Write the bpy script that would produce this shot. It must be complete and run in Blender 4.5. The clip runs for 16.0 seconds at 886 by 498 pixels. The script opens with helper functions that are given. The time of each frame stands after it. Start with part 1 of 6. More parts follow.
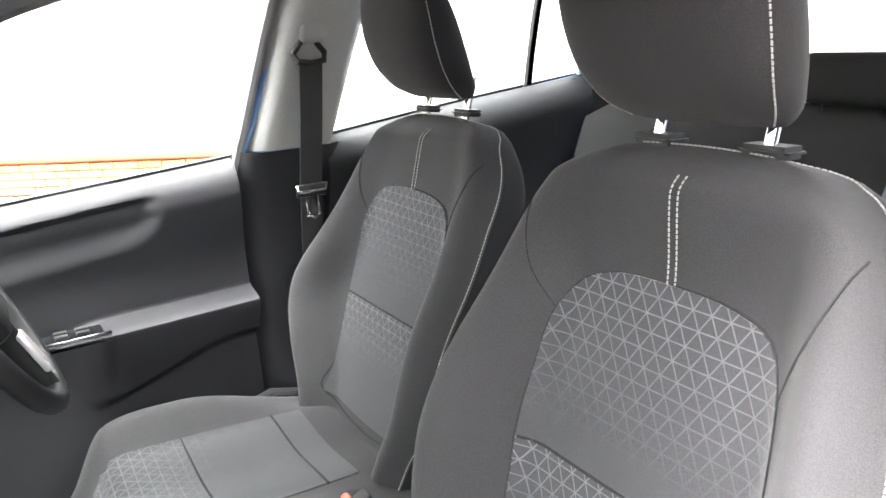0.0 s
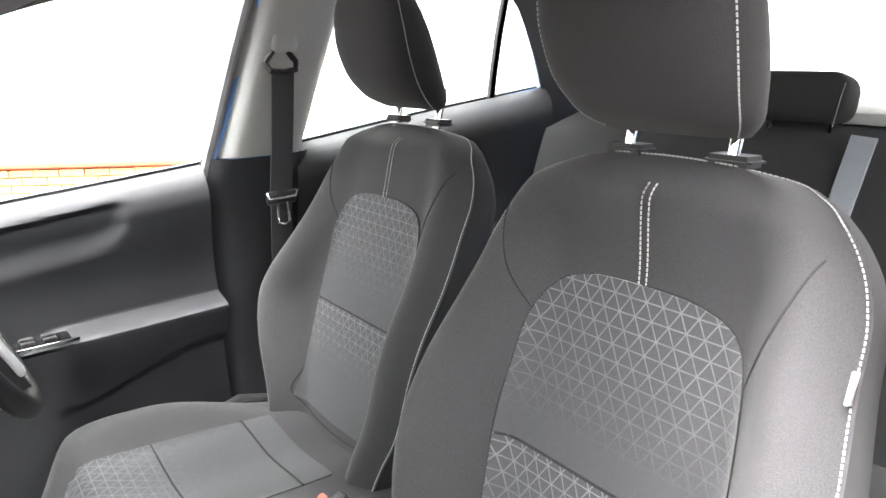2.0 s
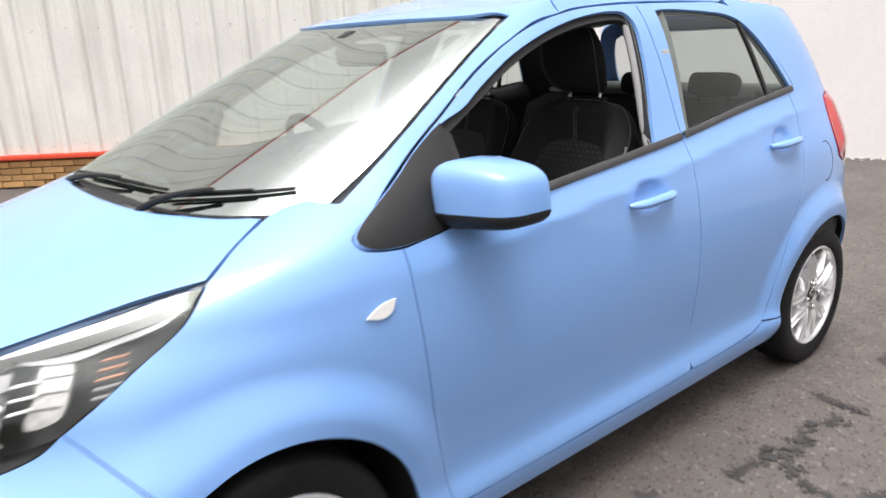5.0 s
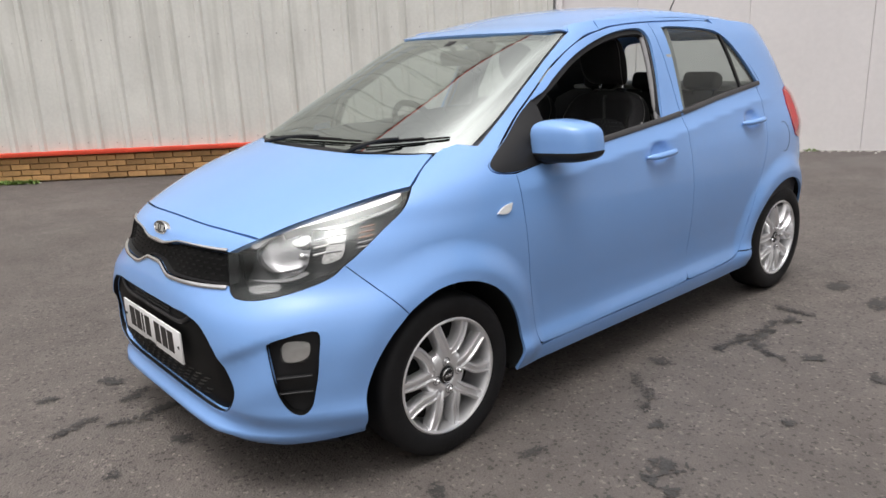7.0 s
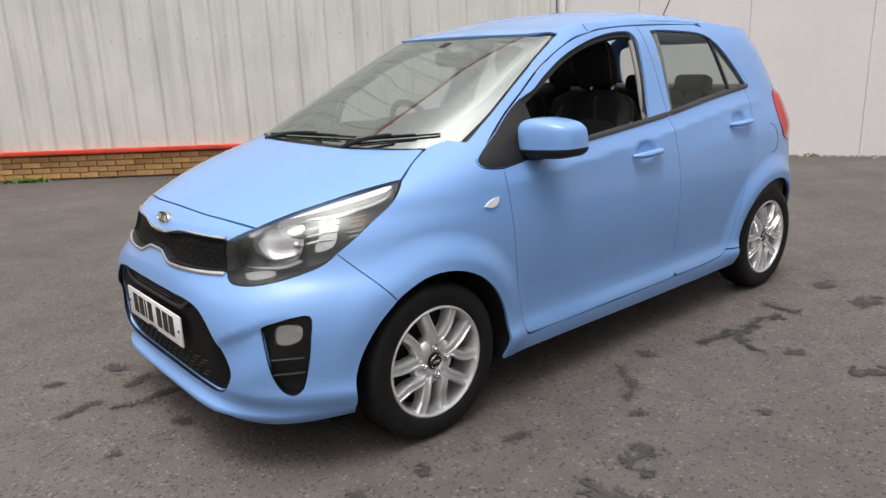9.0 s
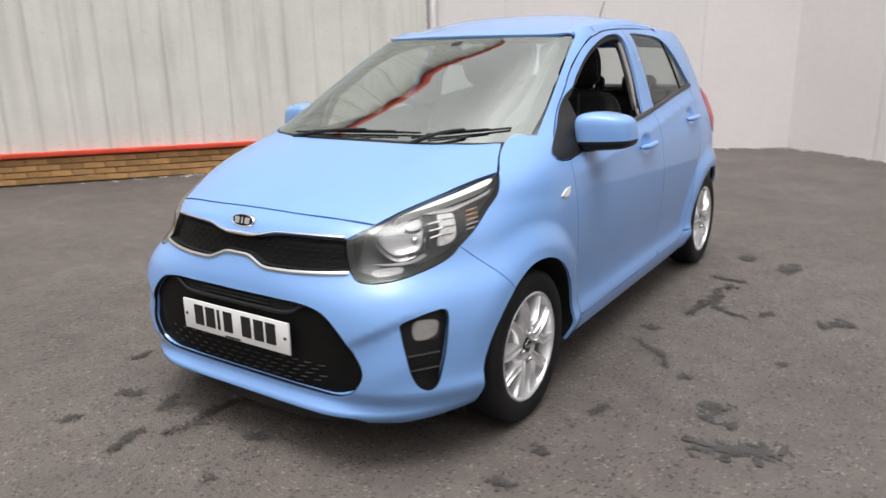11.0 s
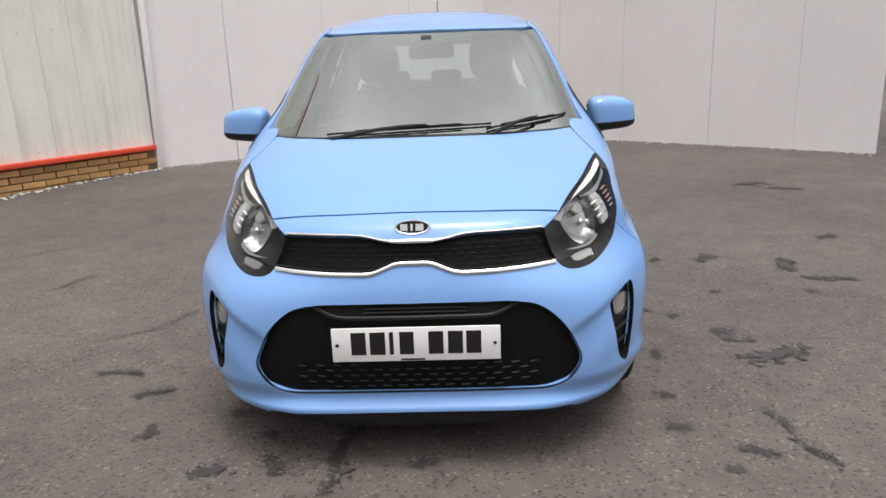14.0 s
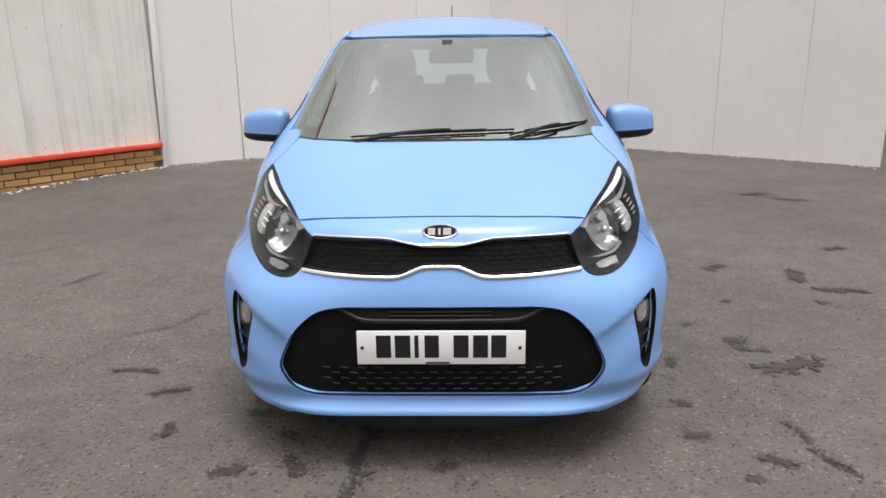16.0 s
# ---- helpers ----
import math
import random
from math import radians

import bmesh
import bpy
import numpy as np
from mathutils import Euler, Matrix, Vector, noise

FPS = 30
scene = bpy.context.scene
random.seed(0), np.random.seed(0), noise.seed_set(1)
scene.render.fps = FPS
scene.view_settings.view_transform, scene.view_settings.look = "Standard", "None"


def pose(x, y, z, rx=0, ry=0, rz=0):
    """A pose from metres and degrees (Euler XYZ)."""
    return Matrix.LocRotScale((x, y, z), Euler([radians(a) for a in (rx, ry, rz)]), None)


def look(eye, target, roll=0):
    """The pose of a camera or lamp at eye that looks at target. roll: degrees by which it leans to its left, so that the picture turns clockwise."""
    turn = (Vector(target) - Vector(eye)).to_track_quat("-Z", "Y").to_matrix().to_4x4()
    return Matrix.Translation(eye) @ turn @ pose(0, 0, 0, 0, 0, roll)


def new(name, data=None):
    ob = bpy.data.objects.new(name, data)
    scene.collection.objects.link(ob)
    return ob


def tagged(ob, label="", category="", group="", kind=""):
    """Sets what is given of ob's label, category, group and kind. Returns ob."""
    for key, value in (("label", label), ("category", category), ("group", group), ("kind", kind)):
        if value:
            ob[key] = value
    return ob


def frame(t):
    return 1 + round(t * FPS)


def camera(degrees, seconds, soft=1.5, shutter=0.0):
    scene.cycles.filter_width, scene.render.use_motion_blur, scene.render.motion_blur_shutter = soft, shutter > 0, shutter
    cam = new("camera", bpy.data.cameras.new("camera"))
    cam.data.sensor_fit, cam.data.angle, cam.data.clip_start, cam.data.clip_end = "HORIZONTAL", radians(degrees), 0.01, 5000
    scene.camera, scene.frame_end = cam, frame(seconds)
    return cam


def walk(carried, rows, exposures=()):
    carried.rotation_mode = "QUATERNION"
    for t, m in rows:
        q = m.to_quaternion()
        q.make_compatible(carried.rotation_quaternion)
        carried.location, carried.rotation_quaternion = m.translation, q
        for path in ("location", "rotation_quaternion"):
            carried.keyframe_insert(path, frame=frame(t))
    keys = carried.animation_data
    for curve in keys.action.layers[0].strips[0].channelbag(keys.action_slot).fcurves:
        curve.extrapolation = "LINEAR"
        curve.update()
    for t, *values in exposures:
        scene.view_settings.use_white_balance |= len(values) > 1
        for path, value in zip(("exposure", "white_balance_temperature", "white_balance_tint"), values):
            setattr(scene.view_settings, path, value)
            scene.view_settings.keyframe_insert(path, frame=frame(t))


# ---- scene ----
cam = camera(62.8, 16.0, shutter=0.5)
EXPOSURES = [(0.0, 4.35), (3.0, 4.35), (3.4, 4.28), (3.6, 3.5), (3.9, 2.2), (4.3, 1.2), (4.6, 0.65), (5.0, 0.36), (6.0, -0.08), (7.3, -0.26), (8.7, -0.26), (11.0, -0.15), (12.2, -0.17), (13.0, -0.27), (14.0, -0.20), (15.0, -0.15), (16.0, -0.15)]
PATH = [
    (0, (0.7830, 0.8866, 1.2464), (-0.8462, 1.8950, 0.6729), -3.12),
    (0.5, (0.7881, 0.8614, 1.2477), (-0.8057, 1.9295, 0.6830), -2.11),
    (1, (0.7923, 0.8549, 1.2496), (-0.7857, 1.9509, 0.6943), -1.75),
    (1.5, (0.7907, 0.8447, 1.2536), (-0.7793, 1.9566, 0.7070), -1.95),
    (2, (0.7928, 0.8363, 1.2491), (-0.7657, 1.9626, 0.6991), -1.91),
    (2.5, (0.8187, 0.8070, 1.2482), (-0.7255, 1.9506, 0.6936), -1.60),
    (3, (0.9275, 0.7457, 1.2550), (-0.6220, 1.8896, 0.7160), -2.53),
    (3.5, (1.1879, 0.5484, 1.2496), (-0.3616, 1.6665, 0.6586), -4.04),
    (4, (1.378, 0.137, 1.25), (-0.047, 1.422, 0.666), -0.4),
    (4.3, (1.5250, -0.0480, 1.2520), (0.0980, 1.2620, 0.7510), -2.1),
    (4.5, (1.694, -0.176, 1.303), (0.219, 1.063, 0.765), -2.4),
    (5, (1.928, -0.52, 1.334), (0.455, 0.716, 0.785), -2.4),
    (7.3, (2.5344, -1.4900, 1.3452), (1.0790, -0.2235, 0.8181), -2.51),
    (7.5, (2.5722, -1.4797, 1.3453), (1.1178, -0.2174, 0.8055), -2.93),
    (8, (2.5899, -1.4729, 1.3370), (1.1264, -0.2191, 0.8021), -2.75),
    (8.5, (2.5952, -1.4709, 1.3395), (1.1246, -0.2294, 0.7954), -2.17),
    (8.7, (2.5952, -1.4709, 1.3356), (1.1182, -0.2318, 0.8034), -2.20),
    (10.8, (2.0936, -2.1566, 1.2938), (0.9052, -0.6194, 0.8157), -1.23),
    (11, (1.878, -2.227, 1.33), (0.81, -0.619, 0.806), -1.1),
    (11.5, (1.488, -2.555, 1.318), (0.676, -0.787, 0.855), -1.6),
    (12, (1.107, -2.714, 1.278), (0.487, -0.873, 0.807), -2.2),
    (12.5, (0.733, -2.814, 1.308), (0.303, -0.924, 0.814), -2.0),
    (13, (0.462, -2.897, 1.338), (0.218, -0.979, 0.828), -1.5),
    (13.5, (0.26, -2.786, 1.32), (0.104, -0.863, 0.794), -2.8),
    (14, (0.168, -2.757, 1.325), (0.099, -0.832, 0.787), -2.1),
    (14.5, (0.104, -2.762, 1.332), (0.047, -0.834, 0.803), -2.0),
    (15, (0.082, -2.762, 1.331), (0.038, -0.836, 0.794), -1.5),
    (15.5, (0.077, -2.765, 1.335), (0.024, -0.837, 0.807), -1.1),
    (16, (0.072, -2.767, 1.332), (0.015, -0.839, 0.803), -0.8),
]
walk(cam, [(t, look(eye, target, roll)) for t, eye, target, roll in PATH], EXPOSURES)

# ==== light ====
from mathutils.geometry import delaunay_2d_cdt
world = bpy.data.worlds.new("overcast_sky")
scene.world = world
world.use_nodes = True
wn, wl = world.node_tree.nodes, world.node_tree.links
sky = wn.new("ShaderNodeTexSky")
sky.sky_type, sky.sun_disc = "NISHITA", False
sky.sun_elevation, sky.sun_rotation = radians(77), radians(150)
sky.dust_density, sky.air_density, sky.ozone_density = 6.0, 1.0, 1.0
grey = wn.new("ShaderNodeHueSaturation")
grey.inputs["Saturation"].default_value = 0.02
clouds = wn.new("ShaderNodeTexNoise")
clouds.inputs["Scale"].default_value, clouds.inputs["Detail"].default_value = 2.2, 5.0
cramp = wn.new("ShaderNodeMapRange")
cramp.inputs["From Min"].default_value, cramp.inputs["From Max"].default_value = 0.35, 0.68
cramp.inputs["To Min"].default_value, cramp.inputs["To Max"].default_value = 0.70, 1.25
cmul = wn.new("ShaderNodeMixRGB")
cmul.blend_type, cmul.inputs[0].default_value = "MULTIPLY", 1.0
warm = wn.new("ShaderNodeMixRGB")
warm.blend_type, warm.inputs[0].default_value, warm.inputs[2].default_value = "MULTIPLY", 1.0, (1.03, 1.0, 0.995, 1)
wl.new(sky.outputs[0], grey.inputs["Color"])
wl.new(wn.new("ShaderNodeTexCoord").outputs["Generated"], clouds.inputs["Vector"])
wl.new(clouds.outputs[0], cramp.inputs[0])
wl.new(grey.outputs[0], cmul.inputs[1])
wl.new(cramp.outputs[0], cmul.inputs[2])
# an overcast sky is brightest overhead
split = wn.new("ShaderNodeSeparateXYZ")
wl.new(wn.new("ShaderNodeTexCoord").outputs["Generated"], split.inputs[0])
high = wn.new("ShaderNodeMapRange")
high.inputs["From Min"].default_value, high.inputs["From Max"].default_value = 0.0, 0.9
high.inputs["To Min"].default_value, high.inputs["To Max"].default_value = 1.25, 3.00
wl.new(split.outputs[2], high.inputs[0])
hmul = wn.new("ShaderNodeMixRGB")
hmul.blend_type, hmul.inputs[0].default_value = "MULTIPLY", 1.0
wl.new(cmul.outputs[0], hmul.inputs[1])
wl.new(high.outputs[0], hmul.inputs[2])
wl.new(hmul.outputs[0], warm.inputs[1])
wl.new(warm.outputs[0], wn["Background"].inputs[0])
wn["Background"].inputs[1].default_value = 0.105
sun = new("sun", bpy.data.lights.new("sun", "SUN"))
sun.data.energy, sun.data.angle, sun.data.color = 0.4, radians(30), (1.0, 0.97, 0.93)
sun.matrix_world = look((0, 0, 0), (-0.11, 0.20, -1.0))

# ==== materials ====
def surface(name, base, rough=0.5, metal=0.0, spot=(0, 0), grain=(0, 0), bump=(0, 0), coat=0.0, spec=0.5, sheen=0.0, coords="Object", rvar=0.0):
    """A principled material: base colour, broad blotches (scale, amount), fine grain (scale, amount) and relief (scale, metres)."""
    m = bpy.data.materials.new(name)
    m.use_nodes = True
    n, l = m.node_tree.nodes, m.node_tree.links
    p = n["Principled BSDF"]
    p.inputs["Base Color"].default_value = (*base, 1)
    p.inputs["Roughness"].default_value, p.inputs["Metallic"].default_value = rough, metal
    p.inputs["Coat Weight"].default_value, p.inputs["Coat Roughness"].default_value = coat, 0.03
    p.inputs["Specular IOR Level"].default_value = spec
    p.inputs["Sheen Weight"].default_value = sheen
    tc = n.new("ShaderNodeTexCoord").outputs[coords]
    col = None
    for scale, amount, detail in ((*spot, 4.0), (*grain, 2.0)):
        if not amount:
            continue
        t = n.new("ShaderNodeTexNoise")
        t.inputs["Scale"].default_value, t.inputs["Detail"].default_value = scale, detail
        l.new(tc, t.inputs["Vector"])
        r = n.new("ShaderNodeMapRange")
        r.inputs["From Min"].default_value, r.inputs["From Max"].default_value = 0.3, 0.7
        r.inputs["To Min"].default_value, r.inputs["To Max"].default_value = 1 - amount, 1 + amount
        l.new(t.outputs[0], r.inputs[0])
        x = n.new("ShaderNodeMixRGB")
        x.blend_type, x.inputs[0].default_value, x.inputs[1].default_value = "MULTIPLY", 1.0, (*base, 1)
        if col:
            l.new(col, x.inputs[1])
        l.new(r.outputs[0], x.inputs[2])
        col = x.outputs[0]
        if rvar:
            q = n.new("ShaderNodeMapRange")
            q.inputs["To Min"].default_value, q.inputs["To Max"].default_value = rough - rvar, rough + rvar
            l.new(t.outputs[0], q.inputs[0])
            l.new(q.outputs[0], p.inputs["Roughness"])
    if col:
        l.new(col, p.inputs["Base Color"])
    if bump[1]:
        t = n.new("ShaderNodeTexNoise")
        t.inputs["Scale"].default_value, t.inputs["Detail"].default_value = bump[0], 3.0
        l.new(tc, t.inputs["Vector"])
        b = n.new("ShaderNodeBump")
        b.inputs["Distance"].default_value, b.inputs["Strength"].default_value = bump[1], 1.0
        l.new(t.outputs[0], b.inputs["Height"])
        l.new(b.outputs[0], p.inputs["Normal"])
    return m


def glass(name, tint, ior=1.5, rough=0.0):
    """A pane: clear straight on, glossier at a slant."""
    m = bpy.data.materials.new(name)
    m.use_nodes = True
    n, l = m.node_tree.nodes, m.node_tree.links
    n.remove(n["Principled BSDF"])
    clear, gloss, mix, f = n.new("ShaderNodeBsdfTransparent"), n.new("ShaderNodeBsdfGlossy"), n.new("ShaderNodeMixShader"), n.new("ShaderNodeLayerWeight")
    clear.inputs[0].default_value = (*tint, 1)
    gloss.inputs["Roughness"].default_value = rough
    gloss.inputs["Color"].default_value = (0.94, 1.0, 0.97, 1)
    f.inputs["Blend"].default_value = 0.5
    r0 = ((ior - 1) / (ior + 1)) ** 2
    power, scale = n.new("ShaderNodeMath"), n.new("ShaderNodeMath")
    power.operation, power.inputs[1].default_value = "POWER", 5.0
    scale.operation, scale.inputs[1].default_value, scale.inputs[2].default_value = "MULTIPLY_ADD", 1 - r0, r0
    l.new(f.outputs["Facing"], power.inputs[0])
    l.new(power.outputs[0], scale.inputs[0])
    l.new(scale.outputs[0], mix.inputs[0])
    l.new(clear.outputs[0], mix.inputs[1])
    l.new(gloss.outputs[0], mix.inputs[2])
    l.new(mix.outputs[0], n["Material Output"].inputs["Surface"])
    return m


PAINT = surface("blue_paint", (0.190, 0.358, 0.695), 0.50, 0.0, (3, 0.02), (2500, 0.06), coat=1.0, spec=0.1)
PAINT.node_tree.nodes["Principled BSDF"].inputs["Coat IOR"].default_value = 1.5
BLACK = surface("black_plastic", (0.014, 0.014, 0.015), 0.45, 0, (12, 0.15), (900, 0.15), (700, 0.0003), rvar=0.08, spec=0.3)
GLOSSBLACK = surface("gloss_black", (0.008, 0.008, 0.009), 0.12, 0, (8, 0.1))
RUBBER = surface("black_rubber", (0.014, 0.014, 0.014), 0.6, 0, (20, 0.2), (500, 0.2), spec=0.2)
TYRE = surface("tyre_rubber", (0.011, 0.011, 0.012), 0.6, 0, (9, 0.25), (300, 0.2), (260, 0.0006), spec=0.2)
CHROME = surface("chrome", (0.82, 0.82, 0.83), 0.08, 1.0, (30, 0.03))
ALLOY = surface("silver_alloy", (0.76, 0.76, 0.77), 0.30, 0.7, (15, 0.06), (1200, 0.04))
DARKVOID = surface("dark_underside", (0.008, 0.008, 0.008), 0.9, 0, (5, 0.2))
SCREENGLASS = glass("windscreen_glass", (0.54, 0.60, 0.57), 4.3)
CLEARGLASS = glass("front_side_glass", (0.86, 0.88, 0.87), 1.5)
SIDEGLASS = glass("side_glass", (0.70, 0.74, 0.72), 1.6)
LENS = glass("clear_lens", (0.95, 0.95, 0.95), 1.5)
REFLECTOR = surface("reflector", (0.40, 0.40, 0.405), 0.14, 1.0, (60, 0.05))
LIGHTGUIDE = surface("light_guide", (0.80, 0.80, 0.80), 0.2, 0.0, (40, 0.05), coat=0.5)
AMBER = surface("amber_lens", (0.38, 0.20, 0.125), 0.15, 0, (50, 0.1), coat=0.6)
REDLENS = surface("red_lens", (0.45, 0.012, 0.012), 0.12, 0, (30, 0.1), coat=1.0)
PLATEWHITE = surface("plate_white", (0.80, 0.80, 0.80), 0.35, 0, (20, 0.02), coat=0.4)
PLATEBLACK = surface("plate_black", (0.01, 0.01, 0.01), 0.4, 0, (30, 0.1))
FROST = surface("frosted_white", (0.75, 0.75, 0.74), 0.25, 0, (60, 0.08), coat=0.6)


# ==== building blocks ====
def link(name, V, F, material, parent=None, label="", normals=None, smooth_faces=True):
    me = bpy.data.meshes.new(name)
    me.from_pydata([tuple(map(float, v)) for v in V], [], [tuple(map(int, f)) for f in F])
    me.materials.append(material)
    me.polygons.foreach_set("use_smooth", [smooth_faces] * len(me.polygons))
    if normals is not None:
        me.normals_split_custom_set_from_vertices([tuple(map(float, v)) for v in normals])
    me.update()
    ob = new(name, me)
    if parent:
        ob.parent = parent
    return tagged(ob, label)


def part(name, bm, material, parent=None, label="", sharp=35):
    """Links a bmesh as one mesh object, with smooth faces and sharp edges past an angle."""
    bmesh.ops.recalc_face_normals(bm, faces=bm.faces)
    for f in bm.faces:
        f.smooth = True
    for e in bm.edges:
        if len(e.link_faces) == 2 and e.calc_face_angle(0) > radians(sharp):
            e.smooth = False
    me = bpy.data.meshes.new(name)
    bm.to_mesh(me)
    bm.free()
    me.materials.append(material)
    ob = new(name, me)
    if parent:
        ob.parent = parent
    return tagged(ob, label)


def empty(name, label, category, group="", kind=""):
    return tagged(new(name), label, category, group, kind)


def box(bm, c, s, bevel=0.0, turn=(0, 0, 0), segs=2):
    """A box of size s round c, its edges rounded."""
    m = pose(*c, *turn)
    r = bmesh.ops.create_cube(bm, size=1.0, matrix=m @ Matrix.Diagonal((*s, 1)))
    if bevel:
        edges = {e for v in r["verts"] for e in v.link_edges}
        bmesh.ops.bevel(bm, geom=list(edges), offset=bevel, segments=segs, profile=0.5, affect="EDGES")


def rod(bm, a, b, ra, rb=None, n=12):
    """A round bar from a to b."""
    a, b = Vector(a), Vector(b)
    m = Matrix.Translation((a + b) / 2) @ (b - a).to_track_quat("Z", "Y").to_matrix().to_4x4()
    bmesh.ops.create_cone(bm, cap_ends=True, segments=n, radius1=ra, radius2=ra if rb is None else rb, depth=(b - a).length, matrix=m)


def tube(bm, path, radius, n=8, closed=False, flat=1.0):
    """A round or flattened bar along a path of points."""
    P = [Vector(p) for p in path]
    k = len(P)
    rings, up = [], None
    for i, p in enumerate(P):
        d = (P[(i + 1) % k] - P[i - 1]) if closed else (P[min(i + 1, k - 1)] - P[max(i - 1, 0)])
        d.normalize()
        if up is None:
            up = Vector((0, 0, 1)) if abs(d.z) < 0.9 else Vector((1, 0, 0))
        s = d.cross(up).normalized()
        up = s.cross(d).normalized()
        r = radius[i] if hasattr(radius, "__len__") else radius
        rings.append([bm.verts.new(p + s * (r * math.cos(a)) + up * (r * flat * math.sin(a))) for a in [2 * math.pi * j / n for j in range(n)]])
    for i in range(k if closed else k - 1):
        a, b = rings[i], rings[(i + 1) % k]
        for j in range(n):
            bm.faces.new((a[j], a[(j + 1) % n], b[(j + 1) % n], b[j]))
    if not closed:
        bm.faces.new(rings[0][::-1])
        bm.faces.new(rings[-1])


def lathe(bm, profile, origin, axis="X", n=48, sign=1):
    """Turns (radius, along) pairs round an axis through origin."""
    rings = []
    for r, a in profile:
        ring = []
        for i in range(n):
            t = 2 * math.pi * i / n
            c, s = r * math.cos(t), r * math.sin(t)
            v = (sign * a, c, s) if axis == "X" else ((c, sign * a, s) if axis == "Y" else (c, s, sign * a))
            ring.append(bm.verts.new(Vector(v) + Vector(origin)))
        rings.append(ring)
    for a, b in zip(rings, rings[1:]):
        for i in range(n):
            bm.faces.new((a[i], a[(i + 1) % n], b[(i + 1) % n], b[i]))
    return rings


def spline(points, step, closed=False):
    """A smooth curve through plan points, with evenly spaced places; a third value of 1 keeps a point sharp."""
    pts = [tuple(p) for p in points]
    if closed:
        k = next((i for i, p in enumerate(pts) if len(p) > 2), 0)
        pts = pts[k:] + pts[:k] + [pts[k]]
    runs, run = [], [pts[0]]
    for p in pts[1:-1]:
        run.append(p)
        if len(p) > 2:
            runs.append(run)
            run = [p]
    run.append(pts[-1])
    runs.append(run)
    whole = closed and not any(len(p) > 2 for p in pts)
    out = []
    for run in runs:
        a = np.array([p[:2] for p in run], float)
        if len(a) == 2:
            d = a
        else:
            e0, e1 = (a[-2], a[1]) if whole else (2 * a[0] - a[1], 2 * a[-1] - a[-2])
            g = np.vstack([e0, a, e1])
            d = []
            t = np.linspace(0, 1, 16, endpoint=False)[:, None]
            for i in range(1, len(g) - 2):
                p0, p1, p2, p3 = g[i - 1], g[i], g[i + 1], g[i + 2]
                l0, l1, l2 = (max(np.linalg.norm(v), 1e-6) ** 0.5 for v in (p1 - p0, p2 - p1, p3 - p2))
                m1 = p2 - p1 + l1 * ((p1 - p0) / l0 - (p2 - p0) / (l0 + l1))
                m2 = p2 - p1 + l1 * ((p3 - p2) / l2 - (p3 - p1) / (l1 + l2))
                d.append((2*t**3 - 3*t**2 + 1) * p1 + (t**3 - 2*t**2 + t) * m1 + (3*t**2 - 2*t**3) * p2 + (t**3 - t**2) * m2)
            d = np.vstack(d + [a[-1:]])
        s = np.r_[0, np.cumsum(np.linalg.norm(np.diff(d, axis=0), axis=1))]
        n = max(2, int(round(s[-1] / step)) + 1)
        q = np.linspace(0, s[-1], n)
        out.append(np.stack([np.interp(q, s, d[:, 0]), np.interp(q, s, d[:, 1])], 1)[:-1])
    out = np.vstack(out)
    return out if closed else np.vstack([out, np.array([pts[-1][:2]], float)])


def inside(P, loop):
    """Which plan points lie inside a loop."""
    x, y = P[:, :1], P[:, 1:]
    a, b = loop, np.roll(loop, -1, axis=0)
    cross = ((a[:, 1] > y) != (b[:, 1] > y)) & (x < (b[:, 0] - a[:, 0]) * (y - a[:, 1]) / (b[:, 1] - a[:, 1] + 1e-12) + a[:, 0])
    return cross.sum(1) % 2 == 1


def field(loop, holes, step):
    """Triangles that fill a loop less its holes: plan points, faces, boundary rings."""
    loops = [loop, *holes]
    lo, hi = loop.min(0), loop.max(0)
    gx, gy = np.meshgrid(np.arange(lo[0], hi[0], step), np.arange(lo[1], hi[1], step))
    gx = gx + (np.arange(len(gx)) % 2)[:, None] * step / 2
    G = np.stack([gx.ravel(), gy.ravel()], 1)
    ok = inside(G, loop)
    for h in holes:
        ok &= ~inside(G, h)
    G = G[ok]
    B = np.vstack(loops)
    if len(G):
        near = np.array([np.min(np.hypot(*(B - g).T)) for g in G])
        G = G[near > 0.45 * step]
    pts = np.vstack([B, G])
    edges, k = [], 0
    for h in loops:
        edges += [(k + i, k + (i + 1) % len(h)) for i in range(len(h))]
        k += len(h)
    v, _, f, *_ = delaunay_2d_cdt([Vector(p) for p in pts], edges, [], 0, 1e-6, True)
    v = np.array([tuple(p) for p in v])
    f = np.array([t for t in f if len(t) == 3])
    mid = v[f].mean(1)
    ok = inside(mid, loop)
    for h in holes:
        ok &= ~inside(mid, h)
    f = f[ok]
    use = {}
    for t in f:
        for i in range(3):
            a, b = int(t[i]), int(t[(i + 1) % 3])
            if (b, a) in use:
                del use[(b, a)]
            else:
                use[(a, b)] = 1
    return v, f, list(use)


def shrink(loop, gap):
    """A loop drawn in by a gap (or out, where it is negative)."""
    d = np.roll(loop, -1, axis=0) - np.roll(loop, 1, axis=0)
    d /= np.maximum(np.linalg.norm(d, axis=1), 1e-9)[:, None]
    a, b = loop, np.roll(loop, -1, axis=0)
    way = 1 if np.sum(a[:, 0] * b[:, 1] - b[:, 0] * a[:, 1]) > 0 else -1
    return loop + way * gap * np.stack([-d[:, 1], d[:, 0]], 1)


